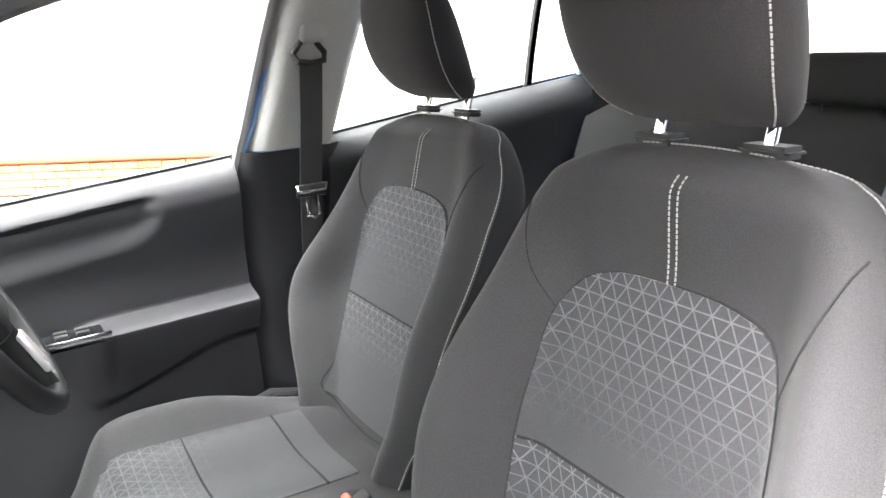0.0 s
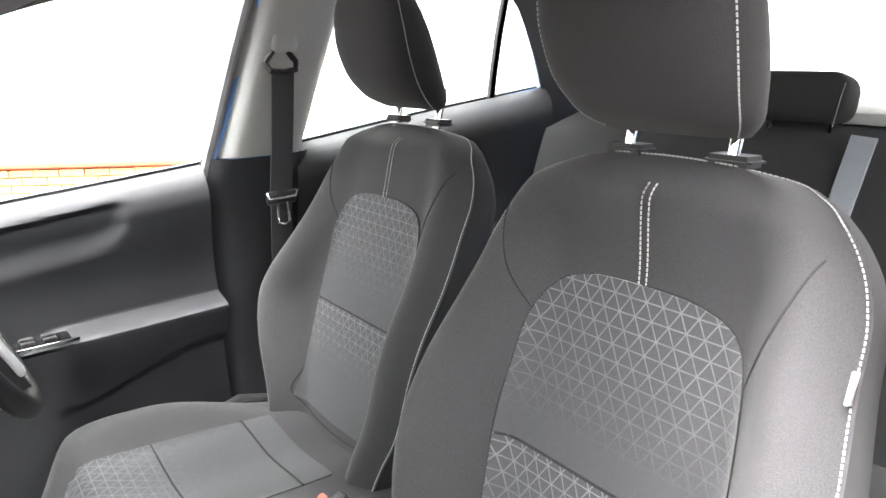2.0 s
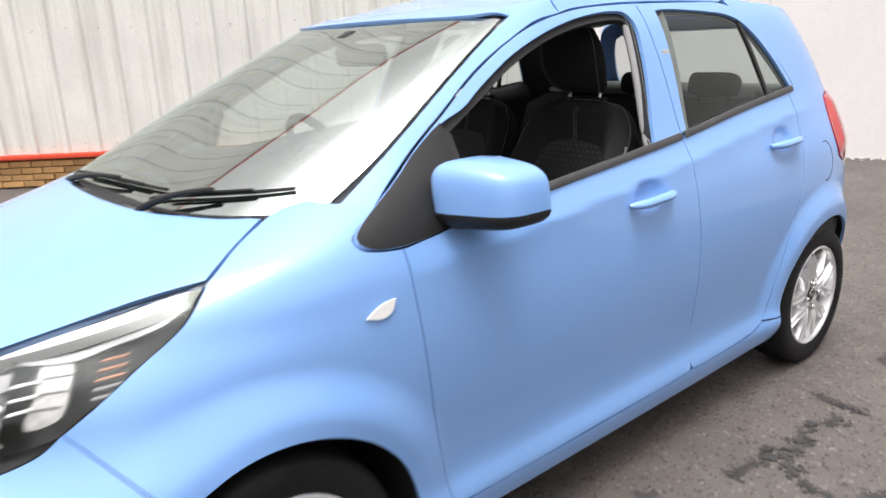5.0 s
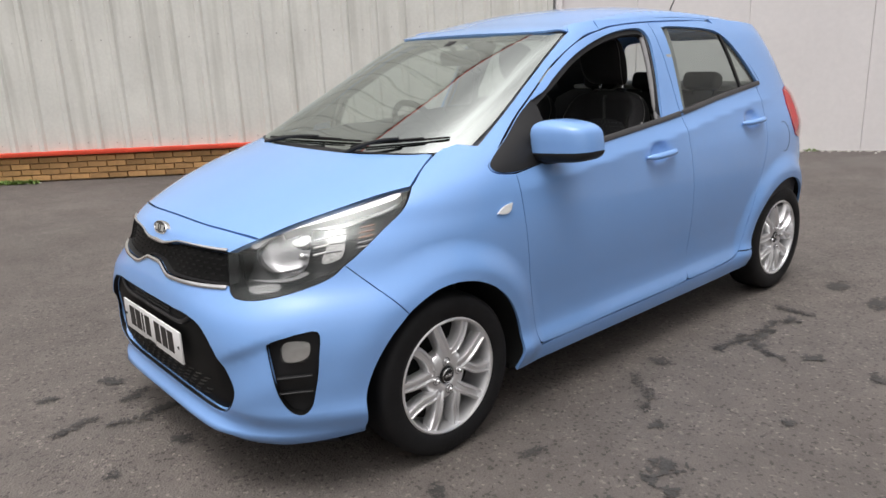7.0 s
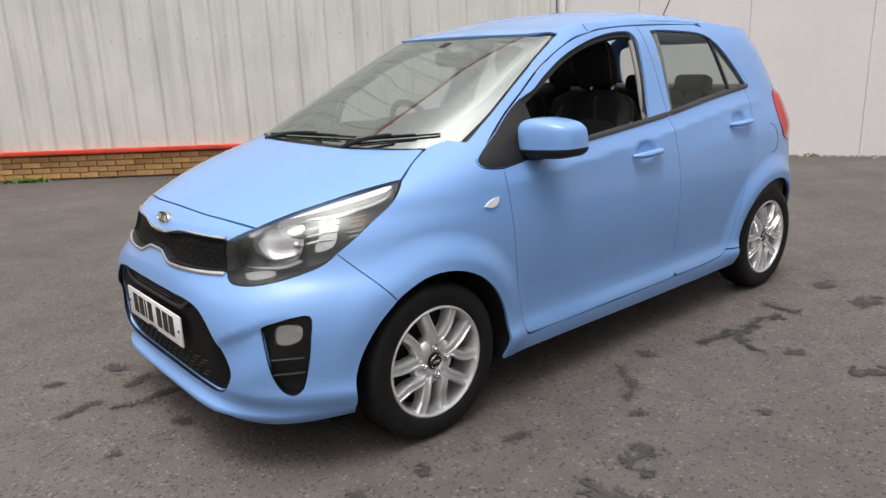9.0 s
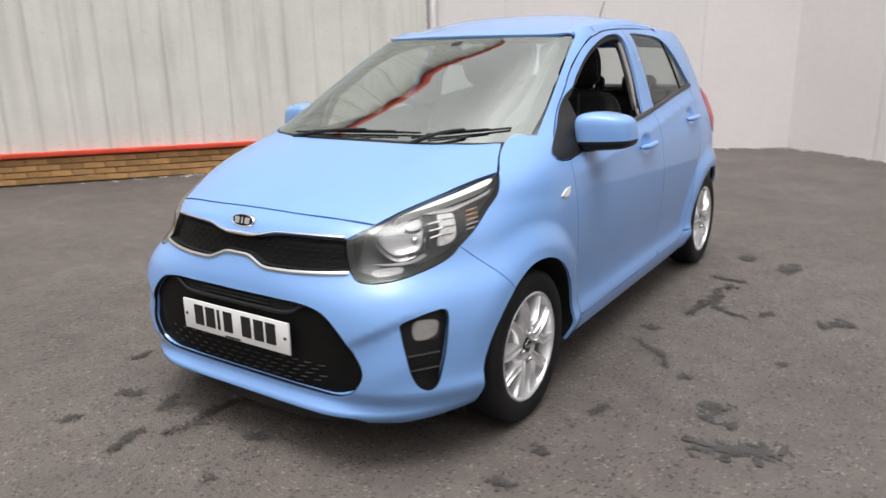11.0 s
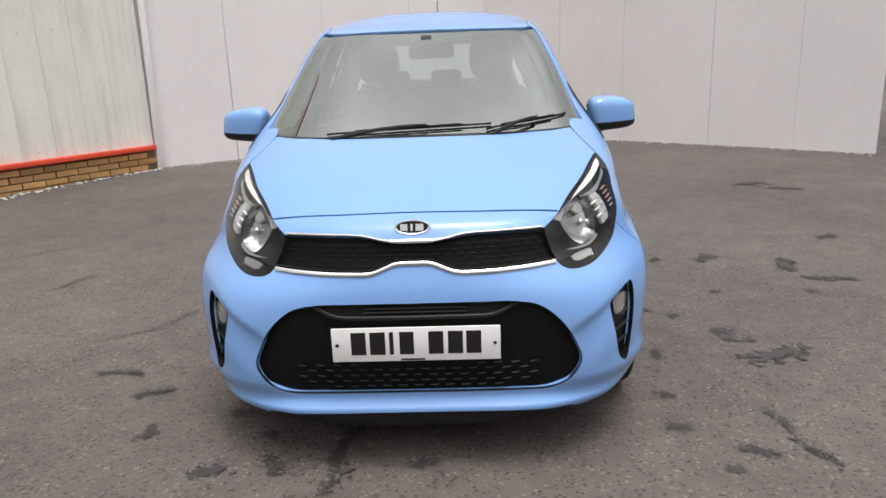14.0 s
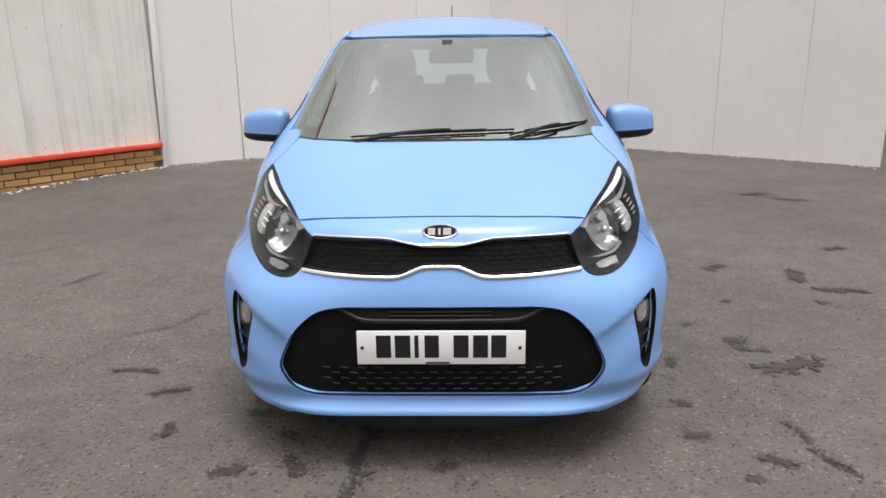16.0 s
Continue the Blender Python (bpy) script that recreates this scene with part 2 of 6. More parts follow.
def panel(name, outline, place, material, parent=None, label="", holes=(), step=0.02, thick=0.012, lift=0.0, mirror=False, outward=(0, 1.2, 0.6), gap=0.0015, edge=None):
    """A curved sheet: an outline in a chart of the body, lifted onto it by place(u, v), with its edges turned in."""
    edge = edge or step
    loop = shrink(spline(outline, edge, True), gap)
    cut = [shrink(spline(h, edge, True), -gap) for h in holes]
    v, f, rim = field(loop, cut, step)
    def at(q):
        P = np.array(place(q[:, 0], q[:, 1]), float)
        return P * (-1, 1, 1) if mirror else P
    P = at(v)
    e = 1e-4
    N = np.cross(at(v + (e, 0)) - at(v - (e, 0)), at(v + (0, e)) - at(v - (0, e)))
    N /= np.maximum(np.linalg.norm(N, axis=1), 1e-12)[:, None]
    away = P - np.array(outward)
    away[:, 1] *= 0.35
    flip = np.sum(N * away) < 0
    if flip:
        N = -N
    t = np.cross(P[f[:, 1]] - P[f[:, 0]], P[f[:, 2]] - P[f[:, 0]])
    if np.sum(t * N[f[:, 0]]) < 0:
        f = f[:, ::-1]
        rim = [(b, a) for a, b in rim]
    P = P + lift * N
    V, F, M = list(P), [tuple(t) for t in f], list(N)
    if thick:
        k = len(V)
        for a, b in rim:
            i = len(V)
            V += [P[a], P[b], P[b] - thick * N[b], P[a] - thick * N[a]]
            w = np.cross(P[b] - P[a], N[a])
            w /= max(np.linalg.norm(w), 1e-12)
            M += [w] * 4
            F.append((i, i + 3, i + 2, i + 1))
    return link(name, V, F, material, parent, label, M)


def grid(name, P, material, parent=None, label="", thick=0.0, flip=False):
    """A sheet from rows of points."""
    P = np.asarray(P, float)
    r, c = P.shape[:2]
    V = P.reshape(-1, 3)
    F = [(i * c + j, i * c + j + 1, (i + 1) * c + j + 1, (i + 1) * c + j) for i in range(r - 1) for j in range(c - 1)]
    if flip:
        F = [f[::-1] for f in F]
    bm = bmesh.new()
    vs = [bm.verts.new(v) for v in V]
    for f in F:
        bm.faces.new([vs[i] for i in f])
    bmesh.ops.remove_doubles(bm, verts=bm.verts, dist=1e-5)
    if thick:
        bmesh.ops.solidify(bm, geom=bm.faces[:], thickness=thick)
    return part(name, bm, material, parent, label)


def ribbon(name, path, place, width, material, parent=None, label="", lift=0.006, mirror=False):
    """A raised moulding along a line of the body; width may be a curve of the way along it."""
    q = spline(path, 0.012)
    s = np.linspace(0, 1, len(q))
    w = width(s) if callable(width) else np.full(len(q), width)
    d = np.gradient(q, axis=0)
    d /= np.linalg.norm(d, axis=1)[:, None]
    side_way = np.stack([-d[:, 1], d[:, 0]], 1)
    rows = []
    for k, h in ((-1, -0.3), (-0.85, 0.7), (-0.4, 1.0), (0.4, 1.0), (0.85, 0.7), (1, -0.3)):
        p = q + side_way * (k * w / 2)[:, None]
        P = np.array(place(p[:, 0], p[:, 1]))
        e = 1e-4
        N = np.cross(place(p[:, 0] + e, p[:, 1]) - P, place(p[:, 0], p[:, 1] + e) - P)
        N /= np.linalg.norm(N, axis=1)[:, None]
        away = P - (0, 1.2, 0.6)
        away[:, 1] *= 0.35
        if np.sum(N * away) < 0:
            N = -N
        P = P + N * (h * lift)
        rows.append(P * (-1, 1, 1) if mirror else P)
    return grid(name, np.array(rows), material, parent, label)

# ==== body charts ====
def curve(*knots):
    """A smooth curve through (place, value) knots, straight beyond its ends."""
    k = np.array(knots, float)
    x, y = k[:, 0], k[:, 1]
    d = np.diff(y) / np.diff(x)
    m = np.empty(len(x))
    m[0], m[-1] = d[0], d[-1]
    h = np.diff(x)
    m[1:-1] = (d[:-1] * h[1:] + d[1:] * h[:-1]) / (h[1:] + h[:-1])
    def at(v):
        v = np.asarray(v, float)
        i = np.clip(np.searchsorted(x, v) - 1, 0, len(x) - 2)
        w = h[i]
        t = (v - x[i]) / w
        s = (2*t**3 - 3*t**2 + 1) * y[i] + (t**3 - 2*t**2 + t) * w * m[i] + (3*t**2 - 2*t**3) * y[i+1] + (t**3 - t**2) * w * m[i+1]
        s = np.where(v < x[0], y[0] + (v - x[0]) * m[0], s)
        return np.where(v > x[-1], y[-1] + (v - x[-1]) * m[-1], s)
    return at


def smooth(a, b, v):
    t = np.clip((np.asarray(v, float) - a) / (b - a), 0, 1)
    return t * t * (3 - 2 * t)


HALF = curve((.14,.735),(.20,.762),(.265,.777),(.33,.762),(.42,.766),(.52,.778),(.62,.786),(.72,.787),(.80,.781),(.88,.768),(.94,.749),(1.0,.724),(1.06,.70),(1.2,.648),(1.3,.605),(1.38,.562),(1.44,.515))
NOSE = curve((.14,-.61),(.185,-.664),(.212,-.686),(.245,-.662),(.30,-.674),(.42,-.687),(.52,-.69),(.60,-.68),(.70,-.645),(.77,-.622),(.80,-.598),(.83,-.545),(.88,-.425),(.94,-.25),(1.0,-.04),(1.05,.16))
NFRONT = curve((.14,4.7),(.30,5.1),(.40,5.0),(.50,4.6),(.58,4.0),(.66,3.1),(.77,2.78),(.82,2.62),(.88,2.68),(.92,2.62),(.96,2.4),(1.0,2.3))
SCREEN = curve((.95,-.09),(1.03,.06),(1.2,.40),(1.35,.715),(1.41,.86),(1.45,1.0))
TAIL = curve((.14,2.84),(.3,2.90),(.5,2.925),(.7,2.90),(.9,2.87),(1.0,2.85),(1.12,2.80),(1.3,2.71),(1.4,2.65))
SHOULDER = curve((.2, .850), (.36, .864), (.85, .903), (1.22, .932), (1.47, .957), (1.85, 1.0), (2.25, 1.036), (2.5, 1.05))
WHEELS = ((0.0, .275), (2.4, .275))
YF, YR, YS = .46, 1.85, 1.2


def flare(y, z):
    out = 0
    for wy, wz in WHEELS:
        r = np.hypot(y - wy, z - wz)
        wide = .06 + .11 * smooth(.30, -.10, y) * smooth(.345, .40, r)
        lip = smooth(-.34, -.02, y)
        swell = 1 - (1 - smooth(.480, .375, r)) * (1 - np.exp(-((r - .345) / wide) ** 2) * (1 - lip))
        out = out + .03 * swell * smooth(.15, .3, z)
    return out + .016 * np.exp(-((y + .28) / .2) ** 2) * smooth(.16, .26, z) * smooth(.82, .6, z)


def rho(c, s, n):
    return (np.abs(c) ** n + np.abs(s) ** n) ** (-1 / n)


def front(th, z):
    """Lower body round the nose: th = 0 at the middle, 90 degrees at the door's front edge."""
    th, z = np.asarray(th, float), np.asarray(z, float)
    c, s = np.cos(th), np.sin(th)
    r = rho(c, s, NFRONT(z))
    r = r * (1 - .020 * smooth(.31, .20, z) * smooth(.45, .70, np.abs(th)) * smooth(1.08, .86, np.abs(th)))
    y = YF - (YF - NOSE(z)) * r * c
    x = np.abs(HALF(z) * r * s)
    brow = .50 + .5 * (x - .56)
    y = y + .017 * smooth(.42, .56, x) * smooth(.70, .62, x) * smooth(brow + .022, brow - .022, z) * smooth(brow - .17, brow - .03, z)
    return np.stack([HALF(z) * r * s + flare(y, z) * smooth(.72, 1.0, np.abs(th)) * np.sign(th), y, z], -1)


def angle(x, y, z):
    return np.arctan2(np.asarray(x) / HALF(z), (YF - np.asarray(y)) / (YF - NOSE(z)))


def glassy(th, z):
    """Upper body: th = 0 at the middle of the windscreen, 90 degrees at the side."""
    th, z = np.asarray(th, float), np.asarray(z, float)
    c, s = np.cos(th), np.sin(th)
    r = rho(c, s, 4.2)
    return np.stack([HALF(z) * r * s, YS - (YS - SCREEN(z)) * r * c, z], -1)


def side(y, z):
    """Half width at a place of the side."""
    y, z = np.asarray(y, float), np.asarray(z, float)
    n = NFRONT(z)
    u = np.clip((YF - y) / (YF - NOSE(z)), 0, 1)
    low = HALF(z) * np.maximum(1 - u ** n, 0) ** (1 / n)
    low = low + flare(y, z) * smooth(.72, 1.0, angle(low, y, z))
    u = np.clip((YS - y) / (YS - SCREEN(z)), 0, 1)
    high = HALF(z) * np.maximum(1 - u ** 4.2, 0) ** (1 / 4.2)
    w = smooth(.95, 1.12, z)
    x = low * (1 - w) + high * w
    d = z - SHOULDER(y)
    x = x + .014 * smooth(.28, .62, y) * smooth(2.5, 2.15, y) * np.exp(-np.sqrt(d * d + .00003) / .042)
    v = np.clip((y - YR) / (TAIL(z) - YR), 0, 1)
    return x * np.maximum(1 - v ** 5.2, 0) ** (1 / 5.2)


def bonnet(x, y):
    """Height of the bonnet at a place of the plan."""
    x, y = np.asarray(x, float), np.asarray(y, float)
    lo, hi = np.full(np.broadcast(x, y).shape, .70), np.full(np.broadcast(x, y).shape, 1.10)
    for _ in range(40):
        z = (lo + hi) / 2
        n = NFRONT(z)
        f = (np.abs(x) / HALF(z)) ** n + np.clip((YF - y) / (YF - NOSE(z)), 0, 9) ** n - 1
        lo, hi = np.where(f < 0, z, lo), np.where(f < 0, hi, z)
    return (lo + hi) / 2

# ==== yard ====
def ground_height(x, y):
    """The yard rises a little towards the walls behind the car."""
    return 0.085 * smooth(2.4, 5.4, y) * smooth(9.0, 5.0, abs(x) * 0.6)


def asphalt_material():
    m = bpy.data.materials.new("worn_asphalt")
    m.use_nodes = True
    n, l = m.node_tree.nodes, m.node_tree.links
    p = n["Principled BSDF"]
    tc = n.new("ShaderNodeTexCoord").outputs["Object"]
    def noise_tex(scale, detail, rough=0.55):
        t = n.new("ShaderNodeTexNoise")
        t.inputs["Scale"].default_value, t.inputs["Detail"].default_value, t.inputs["Roughness"].default_value = scale, detail, rough
        l.new(tc, t.inputs["Vector"])
        return t.outputs[0]
    def ramp(v, a, b, lo, hi):
        r = n.new("ShaderNodeMapRange")
        for k, q in (("From Min", a), ("From Max", b), ("To Min", lo), ("To Max", hi)):
            r.inputs[k].default_value = q
        l.new(v, r.inputs[0])
        return r.outputs[0]
    def times(a, b):
        x = n.new("ShaderNodeMath")
        x.operation = "MULTIPLY"
        l.new(a, x.inputs[0])
        l.new(b, x.inputs[1])
        return x.outputs[0]
    stone = n.new("ShaderNodeTexVoronoi")
    stone.inputs["Scale"].default_value = 130
    l.new(tc, stone.inputs["Vector"])
    tone = times(ramp(noise_tex(0.45, 6), 0.3, 0.7, 0.82, 1.18), ramp(noise_tex(7, 5), 0.3, 0.7, 0.86, 1.14))
    tone = times(tone, ramp(noise_tex(160, 3, 0.7), 0.25, 0.75, 0.68, 1.32))
    tone = times(tone, ramp(noise_tex(2.1, 9, 0.75), 0.28, 0.36, 0.72, 1.0))
    speck = n.new("ShaderNodeTexVoronoi")
    speck.inputs["Scale"].default_value = 95
    l.new(tc, speck.inputs["Vector"])
    pick = n.new("ShaderNodeSeparateColor")
    l.new(speck.outputs["Color"], pick.inputs[0])
    tone = times(tone, ramp(pick.outputs[0], 0.92, 0.985, 1.0, 1.7))
    tone = times(tone, ramp(pick.outputs[1], 0.05, 0.14, 0.45, 1.0))
    x = n.new("ShaderNodeMixRGB")
    x.blend_type, x.inputs[0].default_value, x.inputs[1].default_value = "MULTIPLY", 1.0, (0.098, 0.085, 0.077, 1)
    l.new(tone, x.inputs[2])
    l.new(x.outputs[0], p.inputs["Base Color"])
    p.inputs["Roughness"].default_value = 0.78
    l.new(ramp(noise_tex(1.3, 5), 0.3, 0.7, 0.62, 0.9), p.inputs["Roughness"])
    b = n.new("ShaderNodeBump")
    b.inputs["Distance"].default_value, b.inputs["Strength"].default_value = 0.004, 0.8
    l.new(stone.outputs["Distance"], b.inputs["Height"])
    b2 = n.new("ShaderNodeBump")
    b2.inputs["Distance"].default_value, b2.inputs["Strength"].default_value = 0.012, 0.5
    l.new(noise_tex(22, 5), b2.inputs["Height"])
    l.new(b.outputs[0], b2.inputs["Normal"])
    l.new(b2.outputs[0], p.inputs["Normal"])
    return m


ASPHALT = asphalt_material()
STAIN = surface("damp_stain", (0.040, 0.037, 0.035), 0.7, 0, (9, 0.3), (150, 0.35), (60, 0.002))
DARKALLOY = surface("shaded_alloy", (0.16, 0.16, 0.165), 0.4, 0.6, (30, 0.1))
CLAD = surface("pale_metal_cladding", (0.74, 0.74, 0.695), 0.5, 0, (1.7, 0.06), (30, 0.03), (5, 0.002))
def streaked(m, tone, amount):
    """Rain streaks: long thin stains that run down a wall."""
    n, l = m.node_tree.nodes, m.node_tree.links
    colour = n["Principled BSDF"].inputs["Base Color"]
    scale, noise, ramp, mix = n.new("ShaderNodeMapping"), n.new("ShaderNodeTexNoise"), n.new("ShaderNodeMapRange"), n.new("ShaderNodeMixRGB")
    scale.inputs["Scale"].default_value = (9, 9, 0.55)
    noise.inputs["Detail"].default_value = 6
    noise.inputs["Scale"].default_value = 1.0
    ramp.inputs["From Min"].default_value, ramp.inputs["From Max"].default_value = 0.50, 0.78
    ramp.inputs["To Max"].default_value = amount
    mix.inputs[2].default_value = (*tone, 1)
    l.new(n.new("ShaderNodeTexCoord").outputs["Object"], scale.inputs[0])
    l.new(scale.outputs[0], noise.inputs["Vector"])
    l.new(noise.outputs[0], ramp.inputs[0])
    l.new(ramp.outputs[0], mix.inputs[0])
    l.new(colour.links[0].from_socket, mix.inputs[1])
    l.new(mix.outputs[0], colour)


streaked(CLAD, (0.42, 0.42, 0.37), 0.55)
CLADDIRT = surface("cladding_crease", (0.50, 0.49, 0.46), 0.6, 0, (5, 0.12), (60, 0.06))
REDTRIM = surface("red_flashing", (0.70, 0.075, 0.035), 0.45, 0, (3, 0.15), (60, 0.1))
BOARD = surface("white_board", (0.79, 0.765, 0.765), 0.55, 0, (0.8, 0.03), (18, 0.02), (3, 0.003))
MORTAR = surface("mortar", (0.30, 0.20, 0.11), 0.9, 0, (9, 0.2), (200, 0.2), (200, 0.002))
GRIT = surface("pale_grit", (0.55, 0.53, 0.50), 0.9, 0, (40, 0.3))
LEAF = surface("weed_leaf", (0.15, 0.24, 0.05), 0.6, 0, (30, 0.3))
NAVY = surface("blue_sheeting", (0.03, 0.10, 0.25), 0.5, 0, (2, 0.15), (40, 0.08))


def brick_material():
    m = surface("yellow_brick", (0.52, 0.30, 0.125), 0.85, 0, (7, 0.18), (120, 0.2), (150, 0.002))
    n, l = m.node_tree.nodes, m.node_tree.links
    p = n["Principled BSDF"]
    x = n.new("ShaderNodeHueSaturation")
    r = n.new("ShaderNodeMapRange")
    r.inputs["To Min"].default_value, r.inputs["To Max"].default_value = 0.72, 1.2
    l.new(n.new("ShaderNodeObjectInfo").outputs["Random"], r.inputs[0])
    l.new(r.outputs[0], x.inputs["Value"])
    l.new(p.inputs["Base Color"].links[0].from_socket, x.inputs["Color"])
    l.new(x.outputs[0], p.inputs["Base Color"])
    return m


BRICK = brick_material()

# the ground sheet, finer near the car
gx = np.unique(np.r_[-400, -150, -60, -30, np.linspace(-16, 16, 65), 30, 60, 150, 400])
gy = np.unique(np.r_[-400, -150, -60, -30, np.linspace(-14, 14, 57), 30, 60, 150, 400])
GV = [(x, y, float(ground_height(x, y))) for y in gy for x in gx]
GF = [(j * len(gx) + i, j * len(gx) + i + 1, (j + 1) * len(gx) + i + 1, (j + 1) * len(gx) + i) for j in range(len(gy) - 1) for i in range(len(gx) - 1)]
ground = tagged(link("ground", GV, GF, ASPHALT), "worn grey asphalt yard with dark damp stains", "ground", kind="structure")


def stain(path, width, count, seed):
    """A ragged damp patch: many small thin blots scattered about a line."""
    r = random.Random(seed)
    bm = bmesh.new()
    P = np.array(path, float)
    d = np.r_[0, np.cumsum(np.linalg.norm(np.diff(P, axis=0), axis=1))]
    for k in range(count):
        t = r.random() * max(d[-1], 1e-6)
        x, y = np.interp(t, d, P[:, 0]), np.interp(t, d, P[:, 1])
        clump = 0.55 + 0.45 * math.sin(9 * t / max(d[-1], 0.1) + seed)
        spread = r.gauss(0, 0.42)
        px, py = x + spread * width * clump + r.gauss(0, .012), y + r.gauss(0, 0.42) * width * clump + r.gauss(0, .012)
        size = width * r.uniform(0.05, 0.24) * (1.15 - min(abs(spread), 1)) + 0.004
        stretch, turn = r.uniform(1.0, 2.4), r.uniform(0, 3.14)
        n = 8
        z = float(ground_height(px, py)) + 0.0030 + 0.00004 * k
        vs = []
        for i in range(n):
            q = size * r.uniform(0.45, 1.15)
            a, b = q * stretch * math.cos(6.283 * i / n), q * math.sin(6.283 * i / n) / stretch ** .5
            vs.append(bm.verts.new((px + a * math.cos(turn) - b * math.sin(turn), py + a * math.sin(turn) + b * math.cos(turn), z)))
        bm.faces.new(vs)
    return part("damp_stain", bm, STAIN, ground)


def stains(seed, *patches):
    """Damp patches and cracks, each from one place to another, of a width."""
    for i, (x0, y0, x1, y1, w) in enumerate(patches):
        long = math.hypot(x1 - x0, y1 - y0)
        bend = [(x0 + (x1 - x0) * t + .05 * long * math.sin(9 * t + seed + i), y0 + (y1 - y0) * t + .05 * long * math.cos(7 * t + i)) for t in (0, .2, .4, .6, .8, 1)]
        stain(bend, w, int(min(110, 16 + 320 * w + 9 * long / w)), seed + i)


# beside the car
stains(0, (1.34, .11, 1.60, .20, .085), (1.30, .42, 1.38, .43, .055), (.86, .97, 1.09, .71, .014), (.83, 1.12, .89, 1.14, .055), (1.0, 1.42, 1.06, 2.0, .05),
       (.99, 1.62, 1.22, 1.49, .045), (.94, 2.12, 1.09, 2.08, .03), (1.17, .63, 1.18, .64, .03), (1.34, .32, 1.35, .34, .03), (1.42, .31, 1.43, .32, .03),
       (1.48, .97, 1.50, .99, .025), (.97, .15, .98, .22, .02), (1.30, 1.58, 1.34, 1.62, .04))
# before the bumper
stains(20, (-.28, -.40, -.285, -.82, .045), (-.75, -.68, -.66, -.65, .05), (-.02, -.66, .03, -.63, .035), (.86, -.44, .92, -.445, .035), (.90, -.19, .93, -.20, .03),
       (1.235, -.34, 1.32, -.72, .022), (1.08, -.58, 1.15, -.63, .04), (.99, -.71, 1.02, -.70, .025), (-.75, -.26, -.70, -.27, .03), (-.73, -.95, -.71, -.90, .028),
       (-.36, -.98, -.41, -.83, .018), (.07, -.92, .08, -.91, .02), (-1.03, -.46, -1.01, -.37, .02), (-.58, -.42, -.54, -.45, .03), (-.53, -.58, -.47, -.70, .022))
# farther off, towards the walls
stains(40, (2.03, 1.33, 2.07, 1.55, .09), (2.05, 1.19, 2.32, 1.12, .065), (2.6, 3.75, 2.86, 3.78, .10), (2.81, 3.58, 3.05, 3.52, .05), (1.0, 2.60, 1.05, 2.68, .09), (1.25, 2.44, 1.32, 2.56, .10),
       (1.57, 1.59, 1.61, 1.55, .04), (2.5, 2.0, 2.65, 2.06, .07), (1.62, 1.62, 1.72, 1.64, .06), (1.98, .96, 1.99, .94, .045))
# fine cracks
stains(60, (-1.62, .44, -1.22, .91, .008), (-2.35, 1.27, -2.21, 1.55, .008), (-3.1, 2.0, -2.63, 2.32, .010), (-1.26, .10, -1.47, .12, .016), (-1.2, -.12, -1.05, -.06, .014))

# corrugated wall on a brick plinth, with red flashing
CORNER = Vector((-3.43, 5.48))
ALONG = Vector((-0.62, -0.785)).normalized()
OUT = Vector((0.785, -0.62)).normalized()
LENGTH, EAVE, PLINTH = 17.0, 6.4, 0.31


def wall_point(s, out, z):
    p = CORNER + ALONG * s + OUT * out
    return (p.x, p.y, z)


rib, prof = 0.333, ((0.0, 0.0), (0.055, 0.0), (0.080, 0.030), (0.128, 0.030), (0.155, 0.0))
line = [(k * rib + a, b) for k in range(int(LENGTH / rib)) for a, b in prof]
bm = bmesh.new()
for z0, z1 in ((PLINTH + 0.03, EAVE),):
    lo = [bm.verts.new(wall_point(s, 0.06 + o, z0)) for s, o in line]
    hi = [bm.verts.new(wall_point(s, 0.06 + o, z1)) for s, o in line]
    for i in range(len(line) - 1):
        bm.faces.new((lo[i], lo[i + 1], hi[i + 1], hi[i]))
wall_west = tagged(part("wall_west", bm, CLAD, sharp=20), "pale grey ribbed metal cladding wall above a brick plinth", "wall", kind="structure")
bm = bmesh.new()
for k in range(1, 46):
    for z in (PLINTH + 0.12, 1.6):
        box(bm, wall_point(k * rib + 0.24, 0.066, z + 0.01 * (k % 3)), (0.014, 0.014, 0.014), 0.004, segs=1)
part("cladding_screw", bm, CLADDIRT, wall_west)
bm = bmesh.new()
yaw = math.degrees(math.atan2(ALONG.y, ALONG.x))
box(bm, wall_point(LENGTH / 2, 0.075, PLINTH + 0.025), (LENGTH, 0.10, 0.05), 0.006, (0, 0, yaw))
part("flashing", bm, REDTRIM, wall_west, "bent red metal flashing strip")
bm = bmesh.new()
box(bm, wall_point(LENGTH / 2, 0.06, EAVE + 0.04), (LENGTH, 0.14, 0.10), 0.01, (0, 0, yaw))
part("eaves_trim", bm, REDTRIM, wall_west, "red metal eaves trim")
bm = bmesh.new()
box(bm, wall_point(LENGTH / 2, -0.05, EAVE / 2 - 0.05), (LENGTH, 0.14, EAVE), 0, (0, 0, yaw))
box(bm, wall_point(LENGTH / 2, -0.01, 0.10), (LENGTH, 0.09, 0.5), 0, (0, 0, yaw))
part("backing", bm, MORTAR, wall_west)

# white board walls that meet in an obtuse corner
BEND, END = Vector((0.45, 7.85)), Vector((4.45, 4.95))
BOARDTOP = 4.2


